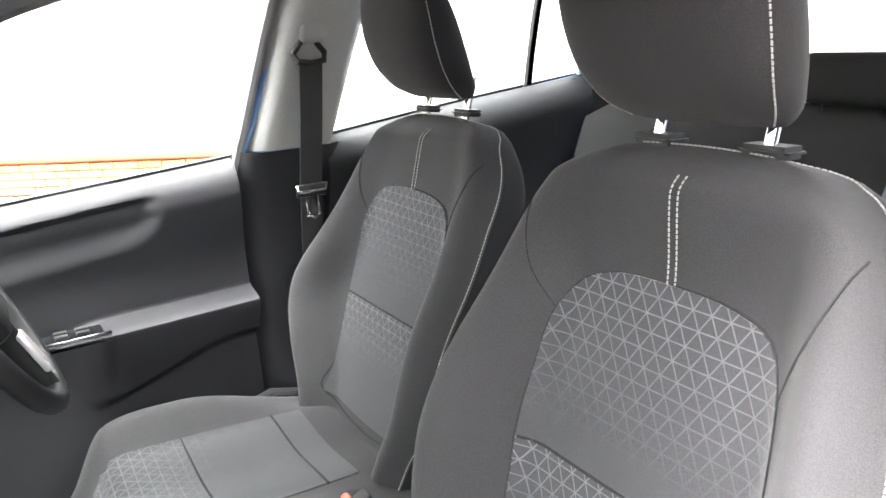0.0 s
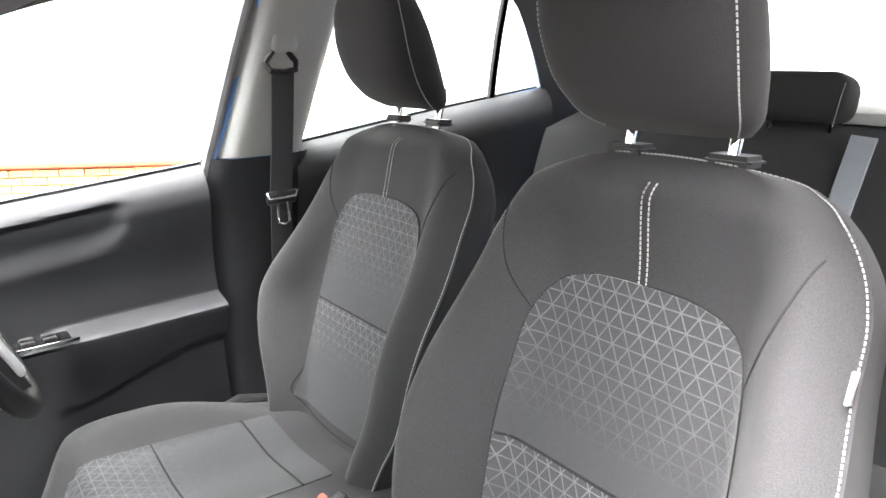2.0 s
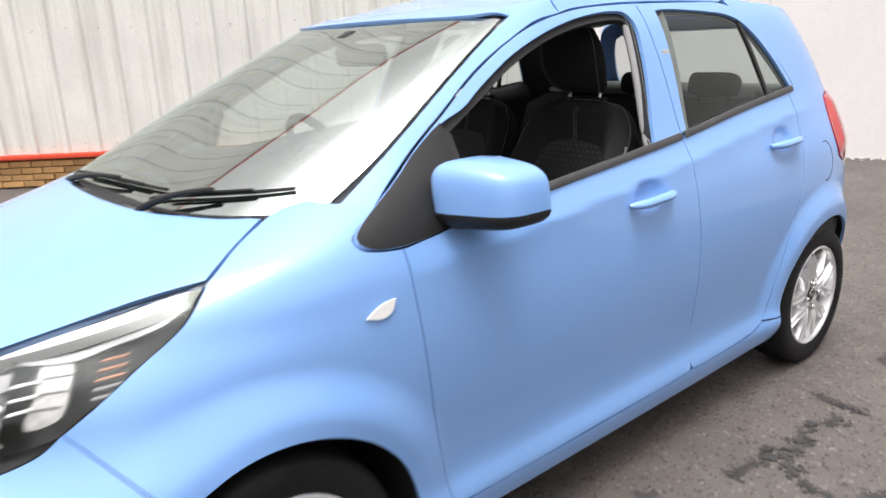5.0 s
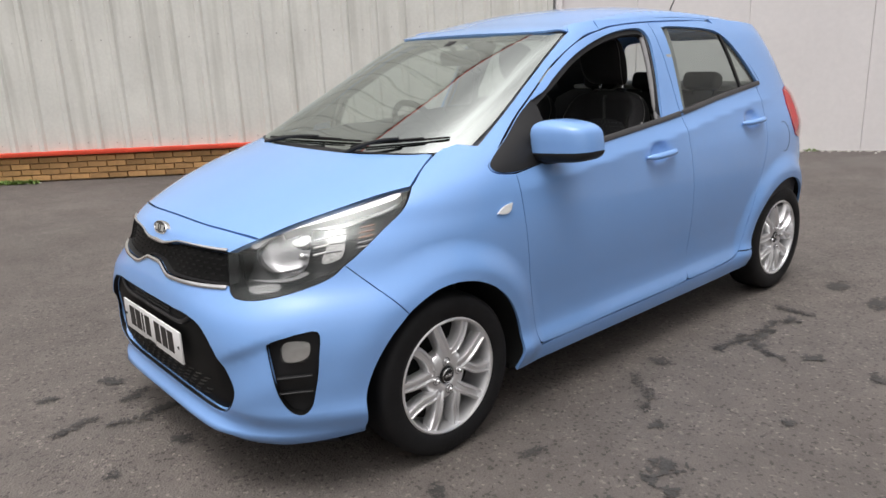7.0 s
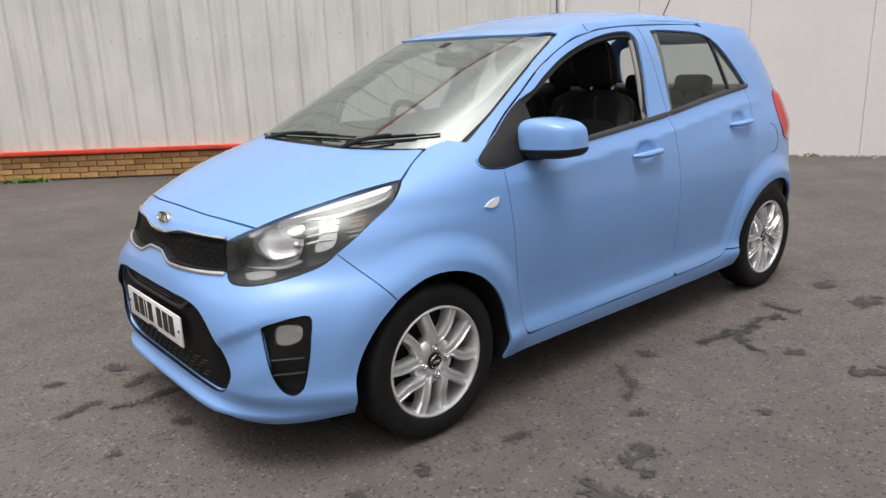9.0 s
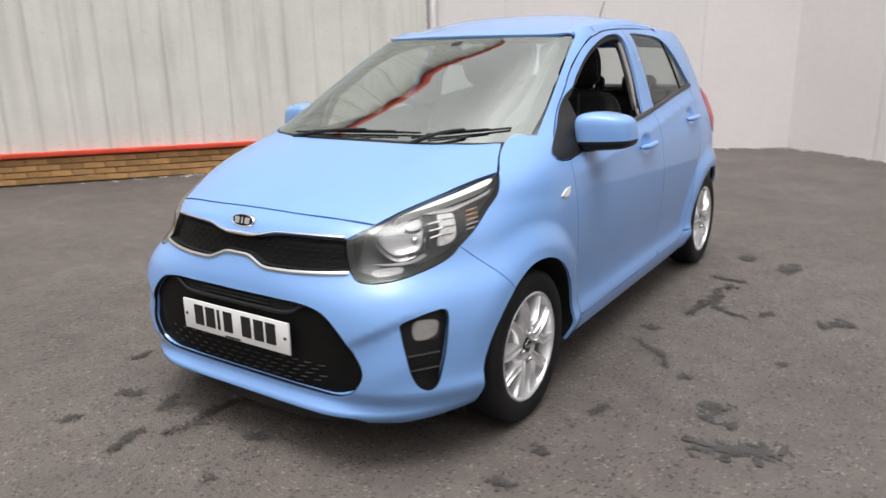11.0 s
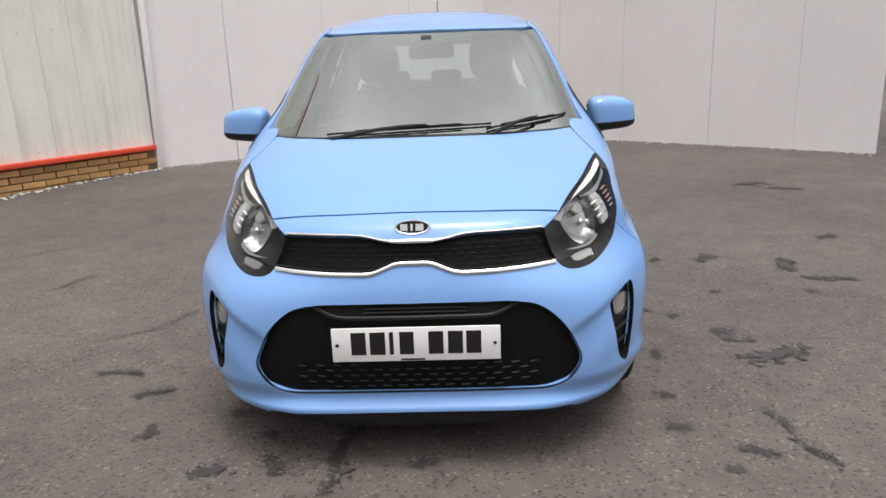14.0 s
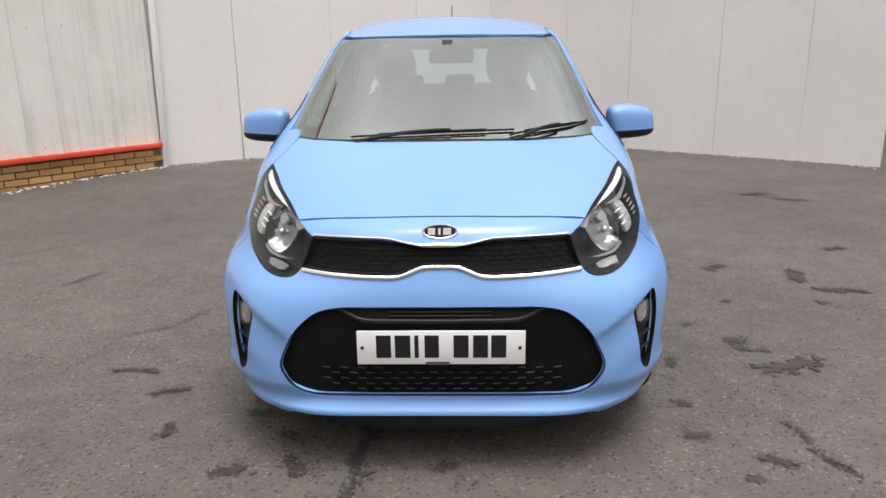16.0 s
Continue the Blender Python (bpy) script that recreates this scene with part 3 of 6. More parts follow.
def board_wall(name, a, b, cuts, label):
    """Flat white boards side by side, with narrow joints."""
    d = (b - a).normalized()
    out = Vector((d.y, -d.x))
    turn = math.degrees(math.atan2(d.y, d.x))
    mid = (a + b) / 2 - out * 0.08
    bm = bmesh.new()
    box(bm, (mid.x, mid.y, BOARDTOP / 2 - 0.1), ((b - a).length, 0.08, BOARDTOP), 0, (0, 0, turn))
    w = tagged(part(name, bm, CLADDIRT), label, "wall", kind="structure")
    r = random.Random(7)
    for s0, s1 in zip(cuts, cuts[1:]):
        bm = bmesh.new()
        c = a + d * ((s0 + s1) / 2) + out * r.uniform(-0.02, -0.012)
        box(bm, (c.x, c.y, BOARDTOP / 2 + 0.05), (s1 - s0 - r.uniform(0.002, 0.005), 0.04, BOARDTOP), 0.004, (0, r.uniform(-0.15, 0.15), turn + r.uniform(-0.25, 0.25)), 1)
        part("board", bm, BOARD, w)
    return w


north = board_wall("wall_north", CORNER + Vector((0.02, 0.02)), BEND, (0, 0.95, 2.15, 3.37, 4.555), "tall white painted board wall")
board_wall("wall_east", BEND, END, (0, 1.22, 2.10, 3.2, 4.14, 4.95), "tall white painted board wall with narrow joints")
d_e = (END - BEND).normalized()
# a rougher board end beside the cladding
bm = bmesh.new()
box(bm, (CORNER.x + 0.10, CORNER.y + 0.00, 1.4), (0.07, 0.05, 2.7), 0.006, (0, 1.0, 40))
part("edge_batten", bm, BOARD, north)
# blue sheeting beyond the end of the boards
bm = bmesh.new()
c = END + d_e * 1.3 + Vector((0.5, 0.5))
box(bm, (c.x, c.y, 2.4), (2.6, 0.06, 3.9), 0.01, (0, 0, math.degrees(math.atan2(d_e.y, d_e.x))))
box(bm, (c.x, c.y, 0.25), (2.6, 0.10, 0.5), 0.01, (0, 0, math.degrees(math.atan2(d_e.y, d_e.x))))
tagged(part("wall_blue", bm, NAVY), "dark blue sheeting beyond the white boards", "wall", kind="structure")

# pale grit swept against the walls, and weeds
r = random.Random(3)
bm = bmesh.new()
for k in range(420):
    if k % 3 == 0:
        p = CORNER + ALONG * abs(r.gauss(0, 2.0)) + OUT * (0.12 + abs(r.gauss(0, 0.05)))
    elif k % 3 == 1:
        p = CORNER + (BEND - CORNER) * r.uniform(0, 1) + Vector((0.55, -0.83)) * (0.03 + abs(r.gauss(0, 0.07)))
    else:
        p = BEND + (END - BEND) * r.uniform(0, 1) + Vector((-0.59, -0.81)) * (0.04 + abs(r.gauss(0, 0.05)))
    s = r.uniform(0.006, 0.02)
    bmesh.ops.create_icosphere(bm, subdivisions=1, radius=s, matrix=pose(p.x, p.y, float(ground_height(p.x, p.y)) + s * 0.3, 0, 0, r.uniform(0, 90)) @ Matrix.Diagonal((1.3, 0.9, 0.6, 1)))
tagged(part("grit", bm, GRIT), "pale grit swept along the foot of the walls", "grit", kind="stuff")


def weed(bm, x, y, size, count, seed):
    """Small leaves that spread from one root."""
    r = random.Random(seed)
    z = float(ground_height(x, y))
    for k in range(count):
        a, t = r.uniform(0, 6.283), r.uniform(0.3, 1.1)
        L = size * r.uniform(0.5, 1.0)
        base = Vector((x + r.gauss(0, size * 0.5), y + r.gauss(0, size * 0.4), z))
        d = Vector((math.cos(a) * math.sin(t), math.sin(a) * math.sin(t), math.cos(t)))
        w = d.cross(Vector((0, 0, 1))).normalized() * L * 0.16
        bm.faces.new([bm.verts.new(v) for v in (base, base + d * L * 0.5 + w, base + d * L - Vector((0, 0, L * 0.25)), base + d * L * 0.5 - w)])


bm = bmesh.new()
for s in (6.25, 6.37, 6.48, 6.62):
    p = CORNER + ALONG * s + OUT * 0.17
    weed(bm, p.x, p.y, 0.085, 90, int(s * 100))
q = CORNER + (BEND - CORNER) * 0.64
weed(bm, q.x + 0.04, q.y - 0.08, 0.06, 40, 5)
tagged(part("weeds", bm, LEAF), "small green weeds growing at the foot of the walls", "weeds", kind="stuff")

# unseen plain walls added behind the camera to close the yard and darken reflections
for nm, c, size in (("wall_south", (0, -15.0, 2.4), (44, .3, 4.8)), ("wall_far_east", (15.0, -4.0, 2.0), (.3, 21.7, 4.0)), ("wall_far_west", (-16.0, -10.0, 2.0), (.3, 9.6, 4.0))):
    bm = bmesh.new()
    box(bm, c, size, 0.01)
    tagged(part(nm, bm, CLADDIRT), "plain grey unseen wall, added as a dark skyline for reflections", "wall", kind="structure")

# ==== car body ====
GUIDEGREY = surface("satin_grey_trim", (0.28, 0.28, 0.285), 0.35, 0.2, (20, 0.1))
INDICATOR = surface("ribbed_clear_indicator", (0.46, 0.46, 0.45), 0.3, 0.0, (90, 0.25), (400, 0.2), coat=0.5)
STRIPGREY = surface("ribbed_grey_reflector", (0.26, 0.26, 0.26), 0.3, 0.5, (60, 0.15))
FOGBOWL = surface("fog_bowl", (0.55, 0.55, 0.54), 0.25, 0.7, (40, 0.15))
RIBEDGE = surface("worn_black_edge", (0.016, 0.015, 0.013), 0.45, 0, (20, 0.3))
DEEPBLACK = surface("deep_black_plastic", (0.006, 0.006, 0.006), 0.55, 0, (10, 0.2), (400, 0.2), spec=0.15)
BELTGREY = surface("grey_belt_rubber", (0.045, 0.044, 0.046), 0.45, 0, (15, 0.15), (300, 0.1))
car = empty("car", "light blue five-door hatchback with an open front window, parked on asphalt", "car")


def T(*pts):
    """Chart places on the nose from (x, y, z) places; a fourth value keeps the corner."""
    return [(float(angle(p[0], p[1], p[2])), p[2], *p[3:]) for p in pts]


def TS(*pts):
    """The same from (y, z) places of the wing."""
    out = []
    for y, z, *k in pts:
        n = float(NFRONT(z))
        u = max((YF - y) / float(YF - NOSE(z)), 0)
        out.append((math.atan2(max(1 - u ** n, 0) ** (1 / n), u), z, *k))
    return out


def both(half):
    """A half outline, from the middle line outwards and back, closed by its mirror image."""
    return half + [(-p[0], *p[1:]) for p in half[::-1] if abs(p[0]) > 1e-6]


def arch(wy, a0, a1, R=0.343, n=9, wz=0.275):
    """Places of a wheel arch between two angles from straight back, anticlockwise seen from the car's left."""
    return [(wy + R * math.cos(radians(a)), wz + R * math.sin(radians(a))) for a in np.linspace(a0, a1, n)]


HANDLES = ((1.222, 0.884), (2.062, 0.944))


def on_side(y, z):
    x = side(y, z)
    for wy, wz in HANDLES:
        x = x - 0.016 * np.exp(-(((y - wy) / 0.062) ** 2 + ((z - wz - 0.010) / 0.036) ** 2) ** 2)
    return np.stack([x, y, z], -1)


def on_top(x, y):
    return np.stack([x, y, bonnet(x, y)], -1)


def on_screen(x, z):
    u = np.maximum(1 - (np.abs(x) / HALF(z)) ** 4.2, 0) ** (1 / 4.2)
    return np.stack([x, YS - (YS - SCREEN(z)) * u, z], -1)


def on_pillar(th, z):
    P = glassy(th, z)
    w = smooth(0.6, 1.0, th)
    P[..., 0] = P[..., 0] * (1 - w) + side(P[..., 1], z) * w
    return P


def on_tail(x, z):
    u = np.maximum(1 - (np.abs(x) / HALF(z)) ** 5.2, 0) ** (1 / 5.2)
    return np.stack([x, YR + (TAIL(z) - YR) * u, z], -1)


ROOFLINE = curve((.80, 1.398), (.86, 1.416), (1.0, 1.446), (1.25, 1.494), (1.55, 1.515), (1.9, 1.507), (2.3, 1.472), (2.75, 1.402))


def on_roof(x, y):
    z = ROOFLINE(y) - (0.02 + 0.028 * smooth(.85, 1.3, y)) * (np.abs(x) / 0.505) ** 2.6 - 0.05 * smooth(0.485, 0.545, np.abs(x))
    return np.stack([x, y, z], -1)


def PX(*pts):
    """Chart places on the windscreen pillar from (x, z)."""
    out = []
    for x, z, *k in pts:
        s = x / float(HALF(z))
        out.append((math.atan2(s, max(1 - s ** 4.2, 0) ** (1 / 4.2)), z, *k))
    return out


def PY(*pts):
    """Chart places on the windscreen pillar from (y, z)."""
    out = []
    for y, z, *k in pts:
        u = (YS - y) / float(YS - SCREEN(z))
        out.append((math.atan2(max(1 - u ** 4.2, 0) ** (1 / 4.2), u), z, *k))
    return out


# outlines
LAMP_TOP = [(.405, -.555, .768), (.475, -.435, .816), (.552, -.26, .870), (.652, -.028, .921, 1)]
LAMP_LOW = [(-.105, .858), (-.205, .799), (-.278, .754), (-.318, .727)]
LAMP_IN = [(.653, -.362, .694), (.59, -.485, .655), (.505, -.565, .643), (.455, -.58, .656), (.425, -.57, .70)]
lamp = T(*LAMP_TOP) + TS(*LAMP_LOW) + T(*LAMP_IN)
GRILLE = both(T((0, -.63, .753), (.055, -.63, .752), (.10, -.628, .758), (.158, -.617, .769), (.26, -.60, .771), (.408, -.556, .769, 1),
                (.430, -.575, .70), (.438, -.58, .676, 1), (.209, -.648, .669), (.128, -.652, .671), (.09, -.648, .684), (.055, -.644, .697), (0, -.645, .699)))
INTAKE = both(T((0, -.69, .575), (.20, -.69, .575), (.315, -.68, .572), (.385, -.67, .554), (.447, -.655, .497), (.493, -.645, .42), (.511, -.637, .362),
                (.488, -.645, .312), (.43, -.655, .275), (.30, -.668, .269), (.15, -.67, .268), (0, -.672, .268)))
FOG = TS((-.450, .557), (-.459, .48), (-.474, .38), (-.490, .322)) + T((.670, -.50, .304), (.648, -.515, .316), (.615, -.54, .42), (.595, -.55, .505), (.594, -.545, .525), (.635, -.505, .546), (.67, -.48, .556))
BUMPER = both(T((0, -.55, .829), (.11, -.546, .828), (.215, -.537, .825), (.35, -.50, .818), (.452, -.462, .805, 1), (.405, -.555, .768, 1), (.425, -.57, .70), (.455, -.58, .656), (.505, -.565, .643), (.59, -.485, .655), (.653, -.362, .694))
              + TS((-.318, .727, 1), *[(-.318 + .136 * q, .727 - .161 * q) for q in (.2, .4, .6, .8)], (-.182, .566, 1), *[p for p in arch(0, 128, 192)[1:]], (-.335, .19, 1))
              + T((.68, -.50, .185), (.60, -.58, .178), (.512, -.625, .182, 1), (.482, -.63, .203), (.40, -.640, .207), (.2, -.648, .210), (0, -.65, .211)))
LIP = [front(*q) for q in T((0, -.55, .829), (.11, -.546, .828), (.215, -.537, .825), (.35, -.50, .818), (.452, -.462, .805))]
BONNET = both([*[(float(q[0]), float(q[1]) + .002) for q in LIP[:-1]], (float(LIP[-1][0]) + .001, float(LIP[-1][1]) + .002, 1), *[(float(q[0]) - .003, float(q[1]) + .001) for q in (front(*T(p)[0][:2]) for p in ((.49, -.40, .829), (.552, -.26, .870), (.605, -.13, .903)))], (float(front(*T((.652, -.028, .921))[0])[0]) - .003, float(front(*T((.652, -.028, .921))[0])[1]), 1), (float(side(.05, .964)), .05), (float(side(.128, 1.0)), .128, 1),
               (.465, .055), (.36, .005), (.243, -.022), (.1, -.034), (0, -.036)])
WING = ([(float(front(*T((.652, -.028, .921))[0])[1]), .921, 1), (.05, .964), (.135, 1.002, 1), (.21, 1.03, 1), (.335, 1.006, 1), (.252, .953), (.262, .936), (.30, .926), (.357, .921, 1), (.362, .84), (.397, .54), (.436, .32), (.445, .283), (.460, .262), (.475, .255, 1), (.475, .193, 1), (.337, .19, 1)]
        + arch(0, -10, 118) + [(-.182, .566, 1), *[(-.182 - .136 * q, .566 + .161 * q) for q in (.2, .4, .6, .8)], (-.318, .727, 1)] + LAMP_LOW[::-1][1:])
BELT = curve((.357, .921), (.60, .952), (.85, .978), (1.15, 1.003), (1.47, 1.032), (1.85, 1.078), (2.25, 1.118))
DOOR_F = ([(.357, .921, 1), *[(y, float(BELT(y))) for y in np.linspace(.5, 1.37, 7)], (1.462, float(BELT(1.462)), 1), (1.468, .90), (1.482, .70), (1.487, .45), (1.487, .285), (1.480, .270), (1.46, .265),
          (1.0, .262), (.50, .262), (.463, .267), (.445, .285), (.436, .32), (.397, .54), (.362, .84)])
DOOR_R = ([(1.462, float(BELT(1.462)), 1), *[(y, float(BELT(y))) for y in np.linspace(1.6, 2.1, 4)], (2.21, float(BELT(2.21)), 1), (2.205, .95), (2.18, .80), (2.13, .68), (2.075, .58), (2.02, .46), (1.985, .36), (1.96, .305), (1.93, .285), (1.88, .275),
          (1.53, .265), (1.495, .270), (1.488, .285), (1.487, .45), (1.482, .70), (1.468, .90)])
QUARTER = ([(2.21, float(BELT(2.21)), 1), (2.205, .95), (2.18, .80), (2.13, .68), (2.075, .58), (2.02, .46), (1.985, .36), (1.96, .305, 1), (2.058, .30, 1)] + arch(2.4, 174, 10, n=13) + [(2.735, .335, 1), (2.80, .335), (2.845, .37), (2.85, .45), (2.85, .62), (2.835, .76, 1), (2.72, .795), (2.575, .815), (2.54, .835, 1), (2.512, .92), (2.515, 1.0), (2.532, 1.066, 1), (2.61, 1.082), (2.69, 1.08, 1),
           (2.67, 1.2), (2.60, 1.34), (2.54, 1.402, 1), (2.30, 1.424), (2.0, 1.437, 1), (2.03, 1.395), (2.10, 1.335), (2.19, 1.235), (2.262, 1.128, 1)])
SILL = [(.475, .253, 1), (.55, .258), (1.0, .257), (1.5, .262), (1.88, .270), (1.93, .281), (1.96, .302, 1), (2.058, .297, 1), (2.063, .20, 1), (1.9, .19), (.475, .19, 1)]
TAIL_LAMP = [(2.532, 1.066, 1), (2.61, 1.082), (2.69, 1.08, 1), (2.73, .96), (2.74, .80, 1), (2.66, .80), (2.575, .815), (2.54, .835, 1), (2.512, .92), (2.515, 1.0)]
FRAME = [(.252, .953), (.405, 1.051), (.58, 1.163), (.75, 1.27), (.95, 1.362), (1.15, 1.405), (1.35, 1.42), (1.47, 1.424)]
WINDOW_F = [(.582, float(BELT(.582)) + .004, 1), *[(y, float(BELT(y)) + .004) for y in (.8, 1.0, 1.15)], (1.318, float(BELT(1.318)) + .004, 1), (1.355, 1.14), (1.392, 1.28), (1.405, 1.36), (1.385, 1.392), (1.33, 1.399), (1.18, 1.386), (1.02, 1.352), (.86, 1.295), (.72, 1.221), (.586, 1.148, 1)]
WINDOW_R = [(1.497, float(BELT(1.497)) + .004, 1), *[(y, float(BELT(y)) + .004) for y in (1.7, 1.9, 2.1)], (2.235, float(BELT(2.235)) + .006, 1), (2.17, 1.22), (2.09, 1.315), (2.03, 1.36), (1.97, 1.382), (1.80, 1.398), (1.60, 1.404), (1.545, 1.400, 1), (1.535, 1.30), (1.512, 1.15)]

front_bumper = panel("front_bumper", BUMPER, front, PAINT, car, "light blue front bumper with grille openings", (GRILLE, INTAKE, FOG, [(-p[0], *p[1:]) for p in FOG]), 0.016, 0.02, edge=0.012)
panel("bonnet", BONNET, on_top, PAINT, car, "smooth light blue bonnet", step=0.022, thick=0.02, edge=0.014)
for mirror in (False, True):
    panel("wing", WING, on_side, PAINT, car, step=0.012, mirror=mirror, edge=0.012)
    door = panel("front_door", DOOR_F, on_side, PAINT, car, "light blue front door", step=0.018, mirror=mirror, edge=0.014)
    panel("door_frame", FRAME + [(1.462, 1.424, 1), (1.462, float(BELT(1.462)) + .002, 1), *[(y, float(BELT(y)) + .002) for y in (1.2, .9, .6)], (.357, .923), (.30, .928), (.262, .938)], on_side, PAINT, door, step=0.02, mirror=mirror, thick=0.012,
          holes=([(.264, .955), (.28, .940), (.357, .929), (.55, .950), *WINDOW_F[1:-1], (.655, 1.181), (.58, 1.150), (.405, 1.043)],), edge=0.014)
    panel("mirror_base", [(.258, .954), (.274, .936), (.357, .925), (.575, .951, 1), (.572, 1.10), (.578, 1.155, 1), (.53, 1.128), (.405, 1.049)], on_side, BLACK, door, "black plastic triangle behind the mirror", step=0.02, mirror=mirror, lift=0.003, edge=0.014)
    rear_door = panel("rear_door", DOOR_R, on_side, PAINT, car, "light blue rear door", step=0.018, mirror=mirror, edge=0.014)
    panel("door_frame", [(1.464, 1.424, 1), (1.75, 1.428), (1.97, 1.425), (2.05, 1.40), (2.13, 1.32), (2.20, 1.225), (2.262, 1.125, 1), (2.21, float(BELT(2.21)) + .002), (1.9, float(BELT(1.9)) + .002), (1.464, float(BELT(1.464)) + .002, 1)], on_side, PAINT, rear_door, step=0.02, mirror=mirror, thick=0.012,
          holes=(WINDOW_R,), edge=0.014)
    ring = shrink(spline(WINDOW_R, 0.014, True), 0.005)
    panel("window_seal", [(1.464, 1.424, 1), (1.75, 1.428), (1.97, 1.425), (2.05, 1.40), (2.13, 1.32), (2.20, 1.225), (2.262, 1.125, 1), (2.21, float(BELT(2.21)) - .01), (1.9, float(BELT(1.9)) - .01), (1.464, float(BELT(1.464)) - .01, 1)], on_side, BLACK, rear_door, "black rubber window seal", ([tuple(q) for q in ring],), 0.02, 0.006, lift=-0.014, mirror=mirror, edge=0.014)
    pane = panel("pane", WINDOW_R, on_side, SIDEGLASS, rear_door, step=0.04, mirror=mirror, thick=0.0, lift=-0.008, gap=-0.004)
    panel("window_bar", [(2.055, 1.10, 1), (2.075, 1.10, 1), (2.035, 1.37, 1), (2.015, 1.375, 1)], on_side, BLACK, rear_door, step=0.02, mirror=mirror, thick=0.012, lift=-0.004)
    panel("quarter_panel", QUARTER, on_side, PAINT, car, step=0.02, mirror=mirror, edge=0.014)
    panel("sill", SILL, on_side, PAINT, car, step=0.02, mirror=mirror, lift=-0.002)
    panel("tail_lamp", TAIL_LAMP, lambda y, z: np.stack([side(y, z) + .016 * smooth(2.51, 2.60, y) * smooth(.80, .90, z) * smooth(1.09, 1.03, z), y, z], -1), REDLENS, car, "glossy red tail lamp", step=0.016, mirror=mirror, lift=0.004, thick=0.03)
    panel("windscreen_pillar", PX((.640, .985), (.642, 1.003), (.622, 1.093), (.580, 1.226), (.536, 1.35), (.518, 1.393, 1)) + PY((.96, 1.418), (1.09, 1.436, 1), (1.09, 1.398, 1)) + PY(*[(y, z + .004) for y, z in FRAME[4::-1]]) + PY((.20, .95)), on_pillar, PAINT, car, step=0.016, mirror=mirror, thick=0.02, gap=0.001)
    panel("cantrail", [(1.09, 1.436, 1), (1.4, 1.444), (1.75, 1.445), (2.0, 1.437, 1), (1.97, 1.429, 1), (1.75, 1.432), (1.462, 1.428), (1.35, 1.424), (1.15, 1.409), (1.09, 1.398, 1)], on_side, PAINT, car, step=0.014, mirror=mirror, gap=0.001)
    ribbon("belt_moulding", [(y, float(BELT(y)) - 0.001) for y in np.linspace(.60, 1.455, 8)], on_side, 0.022, BELTGREY, door, "grey-black rubber belt moulding", 0.008, mirror)
    ribbon("belt_moulding", [(y, float(BELT(y)) - 0.001) for y in np.linspace(1.47, 2.24, 7)], on_side, 0.022, BELTGREY, rear_door, "grey-black rubber belt moulding", 0.008, mirror)
    for d, (wy, wz), tilt in ((door, HANDLES[0], 2.0), (rear_door, HANDLES[1], 2.0)):
        bm = bmesh.new()
        s = -1 if mirror else 1
        path = [(s * (float(side(wy + a, wz)) + 0.006 + 0.022 * max(0, 1 - (abs(a) / 0.105) ** 4)), wy + a, wz + a * 0.035) for a in np.linspace(-.105, .105, 15)]
        rad = [0.006 + 0.011 * max(0, 1 - (abs(a) / 0.108) ** 6) for a in np.linspace(-.105, .105, 15)]
        tube(bm, path, rad, 12, flat=0.8)
        part("door_handle", bm, PAINT, d)
        if d is door and not mirror:
            bm = bmesh.new()
            rod(bm, (s * (float(side(wy + .085, wz)) + 0.024), wy + .082, wz), (s * (float(side(wy + .085, wz)) + 0.0275), wy + .082, wz), 0.006)
            part("key_slot", bm, CHROME, d)
    for wy, a0, a1 in ((0, -12, 192), (2.4, -12, 192)):
        rows = []
        for a in np.linspace(a0, a1, 40):
            y, z = wy + 0.347 * math.cos(radians(a)), 0.275 + 0.347 * math.sin(radians(a))
            xo = float(side(min(max(y, -.36), 2.76), max(z, .2))) - 0.012
            rows.append([((-1 if mirror else 1) * x, wy + (y - wy) * k, 0.275 + (z - 0.275) * k) for x, k in ((xo, 1.0), (xo - 0.03, 1.03), (0.45, 1.06), (0.44, 0.2))])
        grid("arch_liner", rows, DARKVOID, car)

# windscreen with its black border
SCREEN_OUT = both([(0, 1.398), (.29, 1.397), (.43, 1.395), (.515, 1.388, 1), (.535, 1.345), (.578, 1.226), (.620, 1.093), (.638, 1.005, 1), (.45, 0.995), (.25, 0.99), (0, 0.99)])
SCREEN_IN = both([(0, 1.372), (.10, 1.368), (.14, 1.376), (.28, 1.377), (.44, 1.376), (.494, 1.360), (.536, 1.24), (.577, 1.108), (.586, 1.066), (.562, 1.050), (.25, 1.043), (0, 1.043)])
windscreen = panel("windscreen", SCREEN_OUT, on_screen, SCREENGLASS, car, "curved windscreen with a dark border", step=0.03, thick=0.0, gap=0.003)
panel("dark_border", SCREEN_OUT, on_screen, GLOSSBLACK, windscreen, step=0.025, thick=0.004, lift=-0.005, gap=0.003, holes=(SCREEN_IN,))
